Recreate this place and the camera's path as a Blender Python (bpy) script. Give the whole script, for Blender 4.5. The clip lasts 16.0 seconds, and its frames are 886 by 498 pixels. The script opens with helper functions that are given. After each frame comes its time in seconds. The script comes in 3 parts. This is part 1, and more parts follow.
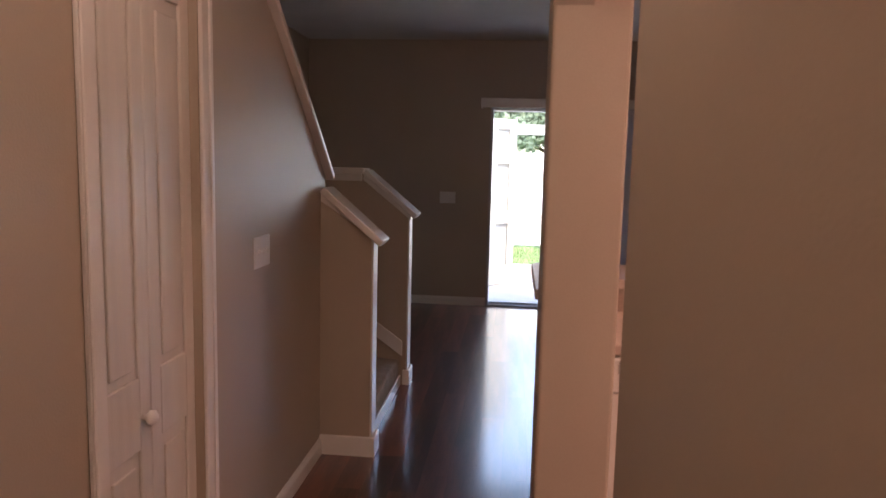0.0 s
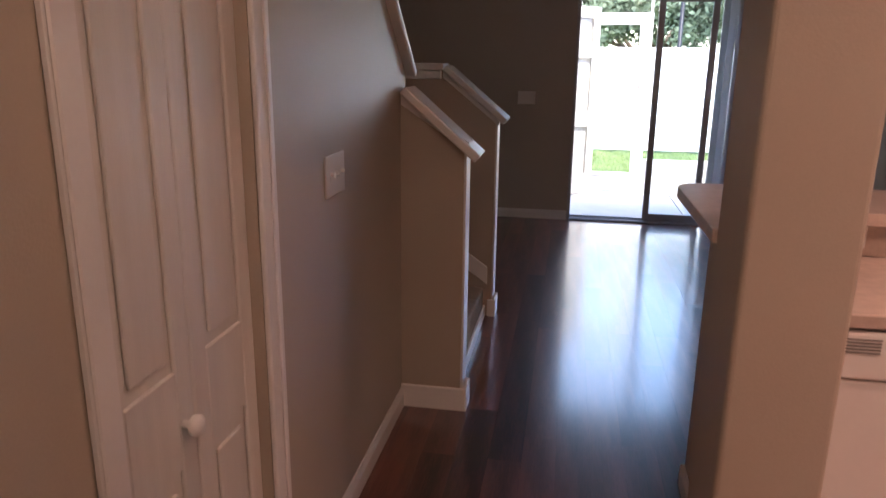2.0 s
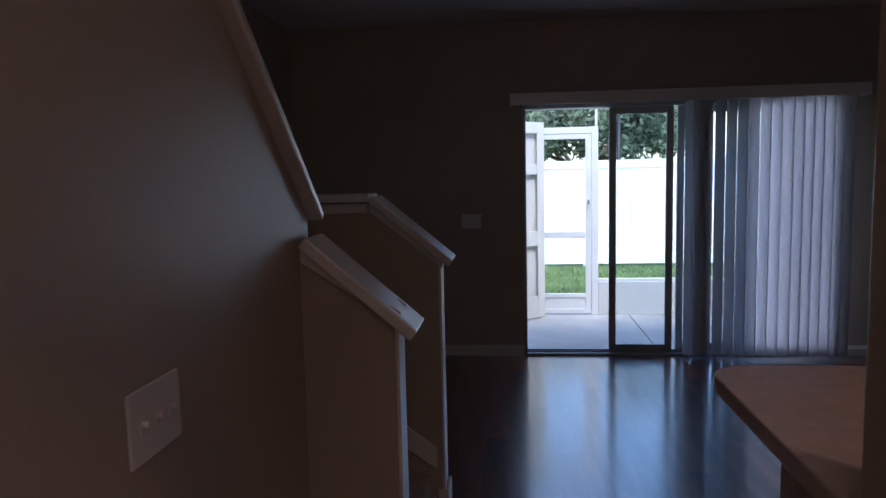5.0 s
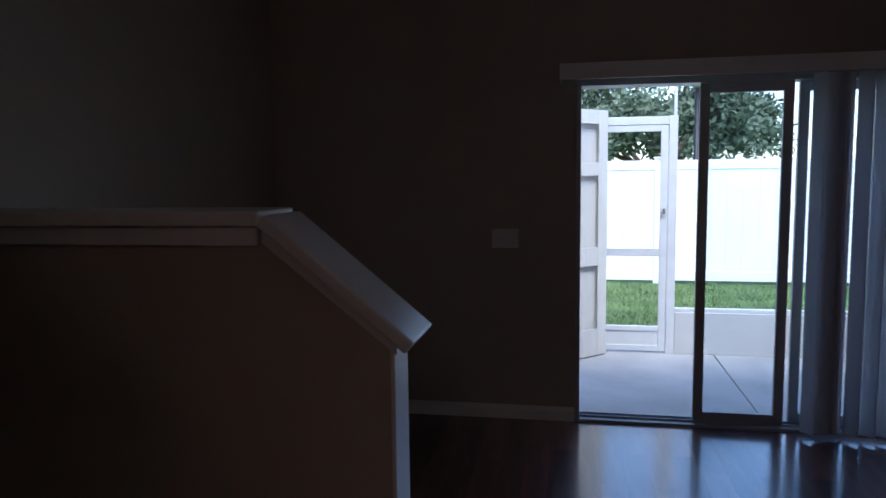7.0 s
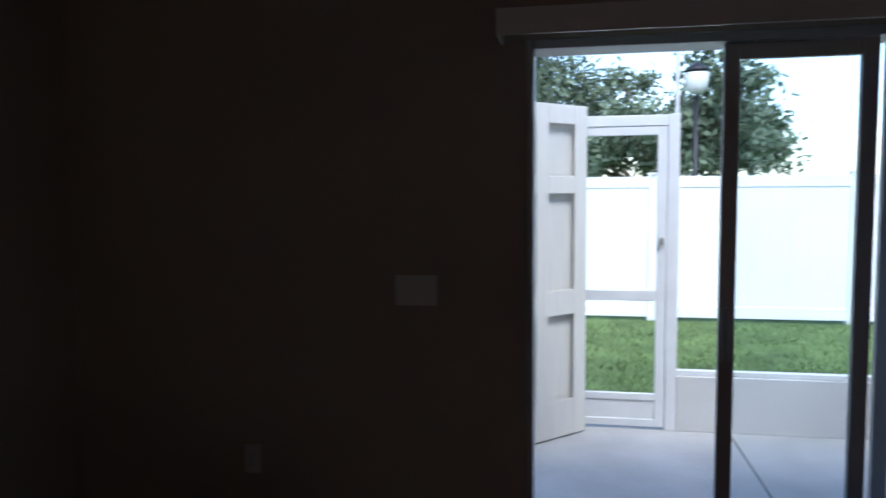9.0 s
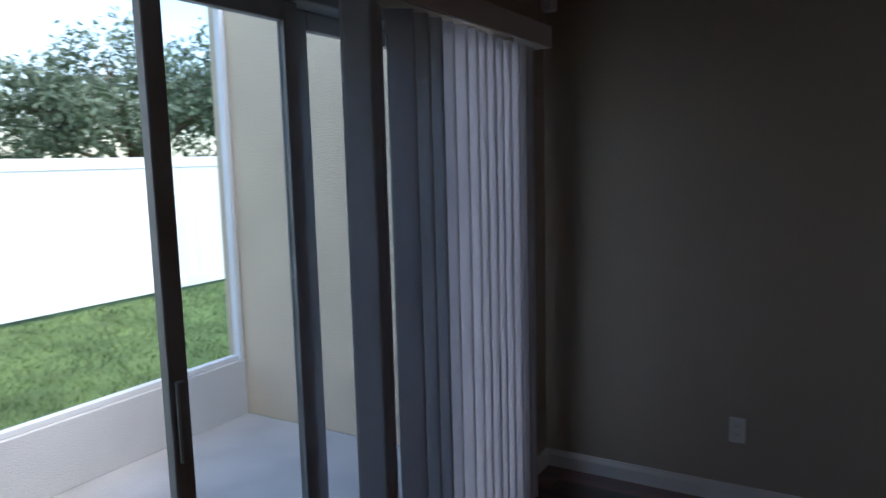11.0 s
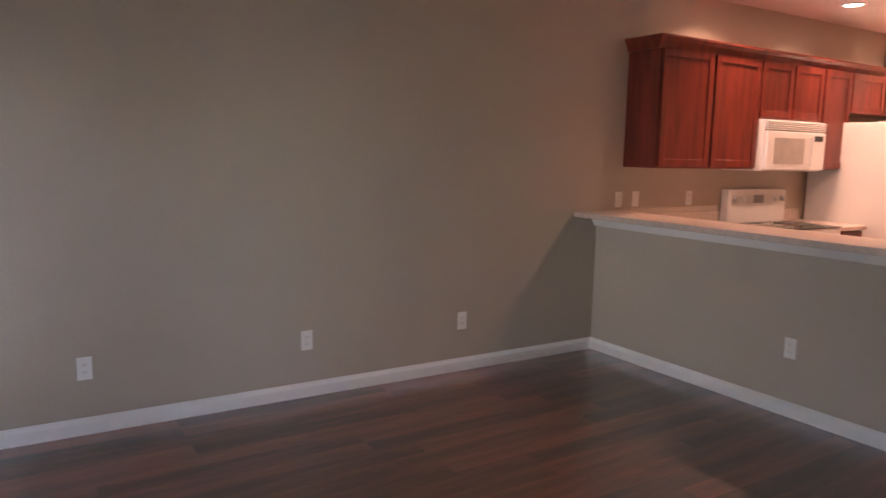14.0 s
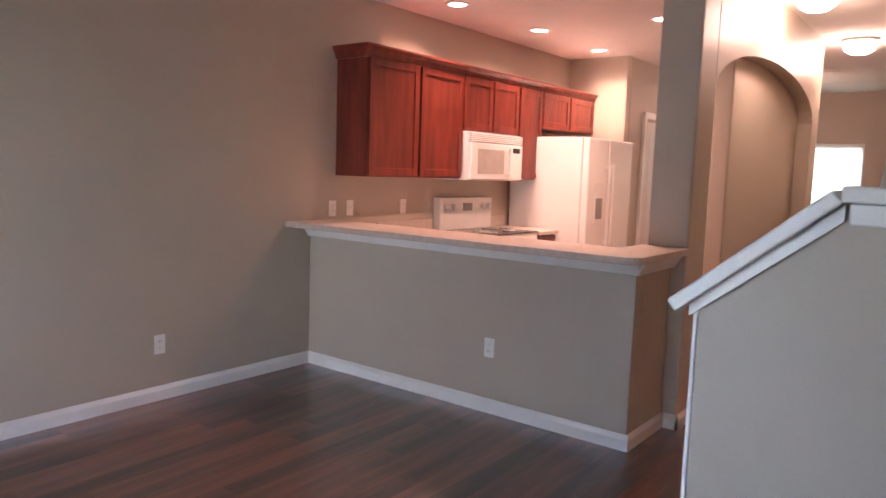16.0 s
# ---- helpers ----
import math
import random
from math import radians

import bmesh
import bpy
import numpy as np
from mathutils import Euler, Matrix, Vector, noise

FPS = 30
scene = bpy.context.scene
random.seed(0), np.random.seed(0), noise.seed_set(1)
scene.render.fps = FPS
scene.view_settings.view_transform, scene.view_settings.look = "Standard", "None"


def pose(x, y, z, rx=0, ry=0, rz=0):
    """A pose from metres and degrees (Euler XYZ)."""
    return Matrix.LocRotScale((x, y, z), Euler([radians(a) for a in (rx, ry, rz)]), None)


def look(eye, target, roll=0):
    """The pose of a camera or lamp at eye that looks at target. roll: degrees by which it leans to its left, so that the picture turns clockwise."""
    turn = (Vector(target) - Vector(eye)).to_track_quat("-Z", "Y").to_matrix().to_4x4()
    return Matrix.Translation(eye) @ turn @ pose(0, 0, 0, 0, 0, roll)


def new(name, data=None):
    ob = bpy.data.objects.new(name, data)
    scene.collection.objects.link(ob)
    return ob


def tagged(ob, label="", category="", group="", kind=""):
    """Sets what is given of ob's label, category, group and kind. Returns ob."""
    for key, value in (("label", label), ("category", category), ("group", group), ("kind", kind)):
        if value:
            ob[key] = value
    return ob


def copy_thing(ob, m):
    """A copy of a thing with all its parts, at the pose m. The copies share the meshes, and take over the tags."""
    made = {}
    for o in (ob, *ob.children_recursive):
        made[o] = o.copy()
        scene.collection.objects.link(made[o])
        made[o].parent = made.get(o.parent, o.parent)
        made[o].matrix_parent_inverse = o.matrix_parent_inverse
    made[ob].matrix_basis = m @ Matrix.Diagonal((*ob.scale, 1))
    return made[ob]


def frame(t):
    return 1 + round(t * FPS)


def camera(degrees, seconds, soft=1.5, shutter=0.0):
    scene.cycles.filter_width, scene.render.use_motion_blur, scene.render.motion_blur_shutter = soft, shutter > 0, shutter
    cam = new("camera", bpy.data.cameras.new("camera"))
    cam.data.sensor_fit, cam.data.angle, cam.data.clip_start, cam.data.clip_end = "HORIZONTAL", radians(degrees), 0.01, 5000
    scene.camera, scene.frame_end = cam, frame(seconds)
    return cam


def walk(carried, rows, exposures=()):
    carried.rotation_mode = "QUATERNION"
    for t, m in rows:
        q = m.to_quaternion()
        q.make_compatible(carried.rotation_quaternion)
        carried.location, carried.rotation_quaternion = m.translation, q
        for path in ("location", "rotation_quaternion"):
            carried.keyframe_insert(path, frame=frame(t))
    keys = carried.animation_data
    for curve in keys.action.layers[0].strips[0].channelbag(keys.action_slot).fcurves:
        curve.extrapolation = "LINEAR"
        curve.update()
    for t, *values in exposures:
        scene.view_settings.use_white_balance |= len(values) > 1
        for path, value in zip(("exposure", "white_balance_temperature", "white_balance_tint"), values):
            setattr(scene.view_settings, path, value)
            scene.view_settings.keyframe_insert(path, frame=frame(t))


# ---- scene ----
cam = camera(64.0, 16.0, shutter=0.3)
PATH = [
    (0, (0.936, 1.103, 1.481), (0.741, 3.079, 1.239), 1.38),
    (0.5, (0.830, 1.264, 1.446), (0.640, 3.222, 1.088), 1.25),
    (1, (0.778, 1.407, 1.434), (0.542, 3.326, 0.925), 0.90),
    (1.5, (0.710, 1.594, 1.438), (0.412, 3.482, 0.846), 0.83),
    (2, (0.651, 1.741, 1.452), (0.319, 3.645, 0.936), 0.68),
    (2.5, (0.638, 1.822, 1.476), (0.300, 3.760, 1.116), 0.36),
    (3, (0.616, 1.880, 1.502), (0.311, 3.844, 1.286), 0.34),
    (3.5, (0.595, 1.949, 1.498), (0.341, 3.928, 1.367), -0.31),
    (3.7, (0.577, 2.028, 1.514), (0.348, 4.010, 1.376), -0.48),
    (5.8, (0.572, 3.143, 1.506), (0.382, 5.120, 1.272), -1.36),
    (6, (0.601, 3.314, 1.513), (0.388, 5.288, 1.277), -1.11),
    (6.5, (0.596, 3.716, 1.525), (0.325, 5.684, 1.295), -0.61),
    (7, (0.666, 4.125, 1.506), (0.300, 6.081, 1.301), -0.69),
    (7.5, (0.752, 4.569, 1.520), (0.272, 6.501, 1.331), -1.42),
    (8, (0.722, 4.945, 1.531), (0.154, 6.853, 1.338), -0.93),
    (8.5, (0.697, 5.310, 1.507), (0.109, 7.215, 1.342), -1.62),
    (9, (0.825, 5.762, 1.491), (0.477, 7.726, 1.338), -0.42),
    (9.5, (0.776, 6.144, 1.504), (1.064, 8.118, 1.361), 1.46),
    (10, (0.694, 6.456, 1.525), (1.595, 8.235, 1.375), 1.02),
    (10.2, (0.658, 6.576, 1.558), (1.759, 8.236, 1.378), 0.05),
    (12.3, (-0.258, 7.743, 1.583), (1.714, 7.575, 1.293), -0.28),
    (12.5, (-0.273, 7.809, 1.582), (1.678, 7.500, 1.271), 0.05),
    (13, (-0.192, 7.876, 1.563), (1.679, 7.250, 1.232), 0.16),
    (13.5, (-0.221, 7.846, 1.476), (1.565, 6.995, 1.181), 0.66),
    (14, (-0.264, 7.810, 1.456), (1.416, 6.758, 1.185), 1.26),
    (14.5, (-0.261, 7.770, 1.439), (1.294, 6.538, 1.187), 2.26),
    (15, (-0.291, 7.711, 1.451), (1.146, 6.340, 1.211), 2.49),
    (15.5, (-0.287, 7.576, 1.441), (1.041, 6.099, 1.210), 2.03),
    (16, (-0.288, 7.510, 1.439), (0.925, 5.935, 1.218), 1.88),
]

EXPOSURES = [(0.0, 3.4, 6900, 18), (1.5, 3.4, 6800, 18), (2.5, 3.05, 6500, 17), (3.5, 2.5, 6200, 14), (5.8, 1.65, 5500, 12), (7.0, 1.65, 5500, 12), (9.0, 1.55, 5800, 9), (10.2, 1.2, 5900, 9), (12.3, 2.9, 6900, 17), (13.0, 3.55, 7300, 19), (14.0, 4.1, 7400, 20), (14.5, 4.55, 7200, 20), (16.0, 4.6, 6500, 18)]
walk(cam, [(t, look(eye, target, roll)) for t, eye, target, roll in PATH], EXPOSURES)

# ---- light ----
world = bpy.data.worlds.new("world")
scene.world = world
world.use_nodes = True
wn = world.node_tree
sky = wn.nodes.new("ShaderNodeTexSky")
sky.sky_type, sky.sun_disc = "NISHITA", False
sky.sun_elevation, sky.sun_rotation, sky.dust_density = radians(55), radians(200), 1.4
wn.links.new(sky.outputs[0], wn.nodes["Background"].inputs[0])
wn.nodes["Background"].inputs[1].default_value = 0.15


def lamp(name, kind, m, power, color, size=0.1, size_y=None, spread=None):
    d = bpy.data.lights.new(name, kind)
    d.energy, d.color = power, color
    if kind == "AREA":
        d.shape, d.size = ("RECTANGLE", size) if size_y else ("DISK", size)
        if size_y:
            d.size_y = size_y
        if spread:
            d.spread = radians(spread)
    elif kind == "SUN":
        d.angle = size
    else:
        d.shadow_soft_size = size
    ob = new(name, d)
    ob.matrix_world = m
    return ob


lamp("sun", "SUN", look((0, 0, 9), (-1.0, 1.6, 6.2)), 0.95, (1, 0.98, 0.95), radians(20))
CEIL, XR, XL, YS = 2.71, 3.585, -1.22, 8.41
WARM = (1.0, 0.59, 0.47)
DOWNLIGHTS = [(3.1, 3.03), (3.05, 1.87), (3.03, 0.70), (1.95, 1.80), (1.95, 2.95)]
GLOBES = [(0.765, 2.12), (0.77, 0.18)]
for x, y in DOWNLIGHTS:
    lamp("downlight_bulb", "AREA", look((x, y, CEIL - 0.012), (x, y, 0)), 1.0, WARM, 0.13, spread=130)
for x, y in GLOBES:
    lamp("globe_bulb", "POINT", pose(x, y, CEIL - 0.20), 0.85, WARM, 0.07)
# area lamp added behind the drawn blind, standing in for daylight through the glass
lamp("slider_daylight", "AREA", look((2.74, YS - 0.004, 1.05), (2.74, 0, 1.05)), 2.2, (0.82, 0.88, 1.0), 0.6, 1.9, 75)
# added lamp without a fitting, brightens the front room
lamp("front_room_bulb", "POINT", pose(1.9, -2.2, CEIL - 0.3), 0.8, WARM, 0.1)

# ---- materials ----


def material(name, color, rough=0.5, metal=0.0, spec=0.5, vary=0.12, scale=6.0, fine=60.0, bump=0.05, tint=None, stretch=(1, 1, 1), random_amount=0.0):
    m = bpy.data.materials.new(name)
    m.use_nodes = True
    nt = m.node_tree
    b = nt.nodes["Principled BSDF"]
    b.inputs["Roughness"].default_value, b.inputs["Metallic"].default_value = rough, metal
    b.inputs["Specular IOR Level"].default_value = spec
    tc = nt.nodes.new("ShaderNodeTexCoord")
    mp = nt.nodes.new("ShaderNodeMapping")
    mp.inputs["Scale"].default_value = stretch
    nt.links.new(tc.outputs["Object"], mp.inputs[0])
    big, small = nt.nodes.new("ShaderNodeTexNoise"), nt.nodes.new("ShaderNodeTexNoise")
    big.inputs["Scale"].default_value, small.inputs["Scale"].default_value = scale, fine
    big.inputs["Detail"].default_value, small.inputs["Detail"].default_value = 3, 2
    nt.links.new(mp.outputs[0], big.inputs["Vector"])
    nt.links.new(mp.outputs[0], small.inputs["Vector"])
    add = nt.nodes.new("ShaderNodeMath")
    add.operation = "MULTIPLY_ADD"
    add.inputs[1].default_value = 0.35
    nt.links.new(small.outputs[0], add.inputs[0])
    nt.links.new(big.outputs[0], add.inputs[2])
    src = add.outputs[0]
    if random_amount:
        info = nt.nodes.new("ShaderNodeObjectInfo")
        ra = nt.nodes.new("ShaderNodeMath")
        ra.operation = "MULTIPLY_ADD"
        ra.inputs[1].default_value = random_amount
        nt.links.new(info.outputs["Random"], ra.inputs[0])
        nt.links.new(src, ra.inputs[2])
        sub = nt.nodes.new("ShaderNodeMath")
        sub.operation = "SUBTRACT"
        sub.inputs[1].default_value = random_amount / 2
        nt.links.new(ra.outputs[0], sub.inputs[0])
        src = sub.outputs[0]
    ramp = nt.nodes.new("ShaderNodeValToRGB")
    ramp.color_ramp.elements[0].position, ramp.color_ramp.elements[1].position = 0.42, 0.92
    dark = [c * (1 - vary) for c in color]
    light = [min(1, c * (1 + vary)) for c in (tint or color)]
    ramp.color_ramp.elements[0].color, ramp.color_ramp.elements[1].color = (*dark, 1), (*light, 1)
    nt.links.new(src, ramp.inputs[0])
    nt.links.new(ramp.outputs[0], b.inputs["Base Color"])
    if bump:
        bp = nt.nodes.new("ShaderNodeBump")
        bp.inputs["Strength"].default_value, bp.inputs["Distance"].default_value = bump, 0.01
        nt.links.new(small.outputs[0], bp.inputs["Height"])
        nt.links.new(bp.outputs[0], b.inputs["Normal"])
    return m


def glowing(name, color, power):
    m = bpy.data.materials.new(name)
    m.use_nodes = True
    b = m.node_tree.nodes["Principled BSDF"]
    b.inputs["Base Color"].default_value = (0.8, 0.8, 0.8, 1)
    b.inputs["Emission Color"].default_value, b.inputs["Emission Strength"].default_value = (*color, 1), power
    return m


def clear_glass(name):
    m = bpy.data.materials.new(name)
    m.use_nodes = True
    b = m.node_tree.nodes["Principled BSDF"]
    b.inputs["Transmission Weight"].default_value, b.inputs["Roughness"].default_value, b.inputs["IOR"].default_value = 1, 0.0, 1.05
    b.inputs["Base Color"].default_value = (0.86, 0.92, 0.96, 1)
    return m


M_WALL = material("wall_paint", (0.46, 0.395, 0.315), 0.42, spec=0.35, vary=0.05, scale=1.2, fine=160, bump=0.06)
M_CEIL = material("ceiling_paint", (0.74, 0.71, 0.67), 0.9, vary=0.05, scale=2, fine=90, bump=0.25)
M_TRIM = material("white_trim_paint", (0.78, 0.76, 0.72), 0.3, vary=0.04, scale=3, fine=80, bump=0.02)
M_DOOR = material("door_paint", (0.72, 0.69, 0.63), 0.35, vary=0.05, scale=3, fine=40, bump=0.12, stretch=(8, 8, 0.8))
M_FLOORSUB = material("floor_joint", (0.02, 0.012, 0.01), 0.6, vary=0.2)
M_PLANK = material("dark_laminate", (0.036, 0.009, 0.007), 0.3, spec=0.6, vary=0.5, scale=2.2, fine=24, bump=0.004, tint=(0.115, 0.036, 0.025), stretch=(7, 0.7, 1), random_amount=0.42)
pb = M_PLANK.node_tree.nodes["Principled BSDF"]
pb.inputs["Coat Weight"].default_value, pb.inputs["Coat Roughness"].default_value = 1.0, 0.15
pb.inputs["Coat IOR"].default_value = 1.7
M_CARPET = material("carpet", (0.46, 0.40, 0.33), 1.0, spec=0.1, vary=0.15, scale=12, fine=300, bump=0.8)
M_CHERRY = material("cherry_wood", (0.125, 0.02, 0.014), 0.28, spec=0.5, vary=0.25, scale=3, fine=30, bump=0.03, tint=(0.18, 0.032, 0.02), stretch=(6, 6, 0.7))
M_COUNTER = material("laminate_counter", (0.55, 0.45, 0.38), 0.3, vary=0.12, scale=30, fine=220, bump=0.01)
M_WHITE = material("white_enamel", (0.78, 0.75, 0.70), 0.25, vary=0.03, scale=3, fine=60, bump=0.0)
M_PLASTIC = material("white_plastic", (0.80, 0.78, 0.74), 0.35, vary=0.03, scale=5, fine=90, bump=0.0)
M_GREYP = material("grey_plastic", (0.25, 0.24, 0.22), 0.4, vary=0.08)
M_BLACK = material("black_glass", (0.012, 0.012, 0.014), 0.12, vary=0.2)
M_STEEL = material("brushed_metal", (0.55, 0.53, 0.5), 0.28, 1.0, vary=0.1, fine=120)
M_BRASS = material("aged_brass", (0.35, 0.27, 0.15), 0.3, 1.0, vary=0.1)
M_ALU = material("bronze_grey_aluminium", (0.42, 0.43, 0.44), 0.45, 0.3, vary=0.08, scale=8)
M_FRAMEW = material("white_aluminium", (0.72, 0.73, 0.73), 0.4, vary=0.05, scale=6)
M_SLAT = material("vinyl_slat", (0.66, 0.66, 0.68), 0.5, vary=0.04, scale=4, fine=50, stretch=(1, 1, 0.2))
# thin vinyl lets some light through
nt = M_SLAT.node_tree
tr, mx = nt.nodes.new("ShaderNodeBsdfTranslucent"), nt.nodes.new("ShaderNodeMixShader")
tr.inputs[0].default_value, mx.inputs[0].default_value = (0.75, 0.74, 0.78, 1), 0.35
nt.links.new(nt.nodes["Principled BSDF"].outputs[0], mx.inputs[1])
nt.links.new(tr.outputs[0], mx.inputs[2])
nt.links.new(mx.outputs[0], nt.nodes["Material Output"].inputs[0])
M_CONC = material("patio_concrete", (0.46, 0.45, 0.43), 0.85, vary=0.15, scale=2.5, fine=60, bump=0.3)
M_STUCCO = material("beige_stucco", (0.60, 0.50, 0.36), 0.9, vary=0.08, scale=2, fine=110, bump=0.5)
M_KNEE = material("white_stucco", (0.62, 0.62, 0.61), 0.85, vary=0.07, scale=2, fine=110, bump=0.4)
M_VINYL = material("white_vinyl", (0.82, 0.83, 0.84), 0.4, vary=0.03, scale=1.5, fine=20)
M_GRASS = material("lawn", (0.07, 0.13, 0.03), 0.9, vary=0.4, scale=2.0, fine=40, bump=0.8, tint=(0.12, 0.18, 0.05))
M_BLADE = material("grass_blade", (0.115, 0.185, 0.062), 0.7, vary=0.4, scale=1.5, fine=30, tint=(0.15, 0.21, 0.075))
M_BARK = material("bark", (0.12, 0.09, 0.065), 0.95, vary=0.3, scale=8, fine=50, bump=0.9, stretch=(1, 1, 0.25))
M_LEAF = material("leaves", (0.10, 0.135, 0.085), 0.85, spec=0.15, vary=0.45, scale=1.2, fine=14, tint=(0.15, 0.19, 0.125))
M_LAMPBLACK = material("black_painted_metal", (0.02, 0.02, 0.022), 0.4, 0.3, vary=0.1)
M_FROST = material("frosted_lantern", (0.7, 0.7, 0.68), 0.5, vary=0.05)
M_GLOW = glowing("warm_bulb", (1.0, 0.86, 0.72), 1.3)
M_BLINDGLOW = material("mini_blind", (0.8, 0.8, 0.78), 0.5, vary=0.03)
M_GLASS = clear_glass("pane")

# ---- mesh helpers ----


def adopt(ob, parent):
    """Hangs a part, built in world coordinates, under its thing."""
    if parent:
        ob.parent = parent
        ob.matrix_parent_inverse = Matrix.Translation(parent.location).inverted()
    return ob


def mesh_object(name, verts, faces, mat, parent=None, smooth=False):
    me = bpy.data.meshes.new(name)
    me.from_pydata(verts, [], faces)
    me.materials.append(mat)
    bm = bmesh.new()
    bm.from_mesh(me)
    bmesh.ops.recalc_face_normals(bm, faces=bm.faces)
    bm.to_mesh(me)
    bm.free()
    if smooth:
        for p in me.polygons:
            p.use_smooth = True
    return adopt(new(name, me), parent)


def boxes(name, list_of_boxes, mat, parent=None, bevel=0.0, segments=1):
    """One mesh out of axis-aligned boxes (x0, x1, y0, y1, z0, z1), edges bevelled."""
    bm = bmesh.new()
    for x0, x1, y0, y1, z0, z1 in list_of_boxes:
        m = Matrix.Translation(((x0 + x1) / 2, (y0 + y1) / 2, (z0 + z1) / 2)) @ Matrix.Diagonal((abs(x1 - x0), abs(y1 - y0), abs(z1 - z0), 1))
        bmesh.ops.create_cube(bm, size=1, matrix=m)
    if bevel:
        bmesh.ops.bevel(bm, geom=list(bm.edges), offset=bevel, segments=segments, affect="EDGES", profile=0.5, clamp_overlap=True)
    me = bpy.data.meshes.new(name)
    bm.to_mesh(me)
    bm.free()
    me.materials.append(mat)
    return adopt(new(name, me), parent)


def box(name, x0, x1, y0, y1, z0, z1, mat, parent=None, bevel=0.0, segments=1):
    return boxes(name, [(x0, x1, y0, y1, z0, z1)], mat, parent, bevel, segments)


def prism(name, outline, axis, a, b, mat, parent=None, bevel=0.0):
    """Extrudes a 2D outline along axis from a to b. Outline holds the other two coordinates in x, y, z order."""
    def at(p, v):
        return (v, p[0], p[1]) if axis == "x" else (p[0], v, p[1]) if axis == "y" else (p[0], p[1], v)
    n = len(outline)
    verts = [at(p, a) for p in outline] + [at(p, b) for p in outline]
    faces = [tuple(range(n)), tuple(range(2 * n - 1, n - 1, -1))] + [(i, (i + 1) % n, n + (i + 1) % n, n + i) for i in range(n)]
    ob = mesh_object(name, verts, faces, mat, parent)
    if bevel:
        bm = bmesh.new()
        bm.from_mesh(ob.data)
        bmesh.ops.bevel(bm, geom=list(bm.edges), offset=bevel, segments=2, affect="EDGES", profile=0.5, clamp_overlap=True)
        bm.to_mesh(ob.data)
        bm.free()
    return ob


def lathe(name, profile, place, mat, parent=None, axis="z", steps=20):
    """A turned body: profile of (radius, height) along axis."""
    verts, faces = [], []
    for r, h in profile:
        for k in range(steps):
            a = 2 * math.pi * k / steps
            p = (r * math.cos(a), r * math.sin(a), h)
            p = p if axis == "z" else (p[2], p[0], p[1]) if axis == "x" else (p[0], p[2], p[1])
            verts.append((p[0] + place[0], p[1] + place[1], p[2] + place[2]))
    for i in range(len(profile) - 1):
        for k in range(steps):
            j = (k + 1) % steps
            faces.append((i * steps + k, i * steps + j, (i + 1) * steps + j, (i + 1) * steps + k))
    faces += [tuple(range(steps)), tuple(range((len(profile) - 1) * steps, len(profile) * steps))]
    return mesh_object(name, verts, faces, mat, parent, smooth=True)


def empty(name, x=0, y=0, z=0, label="", category="", group=""):
    ob = new(name)
    ob.location = (x, y, z)
    ob.empty_display_size = 0.1
    return tagged(ob, label, category, group)


def structure(ob, label, category="wall"):
    return tagged(ob, label, category, kind="structure")


def baseboard(axis, at, a, b, side, h=0.09, t=0.014):
    """Moulded skirting along a wall: axis is its run, at the wall's plane, side the way it faces."""
    prof = [(0, 0), (t, 0), (t, h * 0.7), (t * 0.75, h * 0.8), (t * 0.45, h * 0.9), (t * 0.3, h), (0, h)]
    out = [(at + side * p, z) for p, z in prof]
    if axis == "y":
        verts = [(x, a, z) for x, z in out] + [(x, b, z) for x, z in out]
    else:
        verts = [(a, x, z) for x, z in out] + [(b, x, z) for x, z in out]
    n = len(out)
    faces = [tuple(range(n)), tuple(range(2 * n - 1, n - 1, -1))] + [(i, (i + 1) % n, n + (i + 1) % n, n + i) for i in range(n)]
    return structure(mesh_object("baseboard", verts, faces, M_TRIM), "white painted moulded skirting along the wall", "baseboard")


# ---- structure ----
YF = -4.0
structure(box("floor", -1.4, 3.8, YF - 0.2, YS + 0.1, -0.15, 0.0, M_FLOORSUB), "dark reddish laminate plank floor", "floor")
structure(box("ceiling", -1.4, 3.8, YF - 0.2, YS + 0.2, CEIL, CEIL + 0.15, M_CEIL), "off-white painted ceiling", "ceiling")
SX0, SX1, SZ = 0.668, 3.13, 2.05
structure(boxes("wall_rear", [(XL - 0.15, SX0, YS, YS + 0.16, 0, CEIL), (SX1, XR + 0.2, YS, YS + 0.16, 0, CEIL), (SX0, SX1, YS, YS + 0.16, SZ, CEIL)], M_WALL), "beige painted wall around the sliding glass door")
structure(box("wall_party", XR, XR + 0.15, YF - 0.2, YS, 0, CEIL, M_WALL), "long plain beige painted wall")
structure(box("wall_stair_side", XL - 0.15, XL, YF - 0.2, YS, 0, CEIL, M_WALL), "beige painted side wall behind the staircase")
WX0, WX1 = 1.2, 2.15
structure(boxes("wall_front", [(XL, WX0, YF - 0.15, YF, 0, CEIL), (WX1, XR, YF - 0.15, YF, 0, CEIL), (WX0, WX1, YF - 0.15, YF, 0, 0.8), (WX0, WX1, YF - 0.15, YF, 2.0, CEIL)], M_WALL), "beige painted front wall with a window")

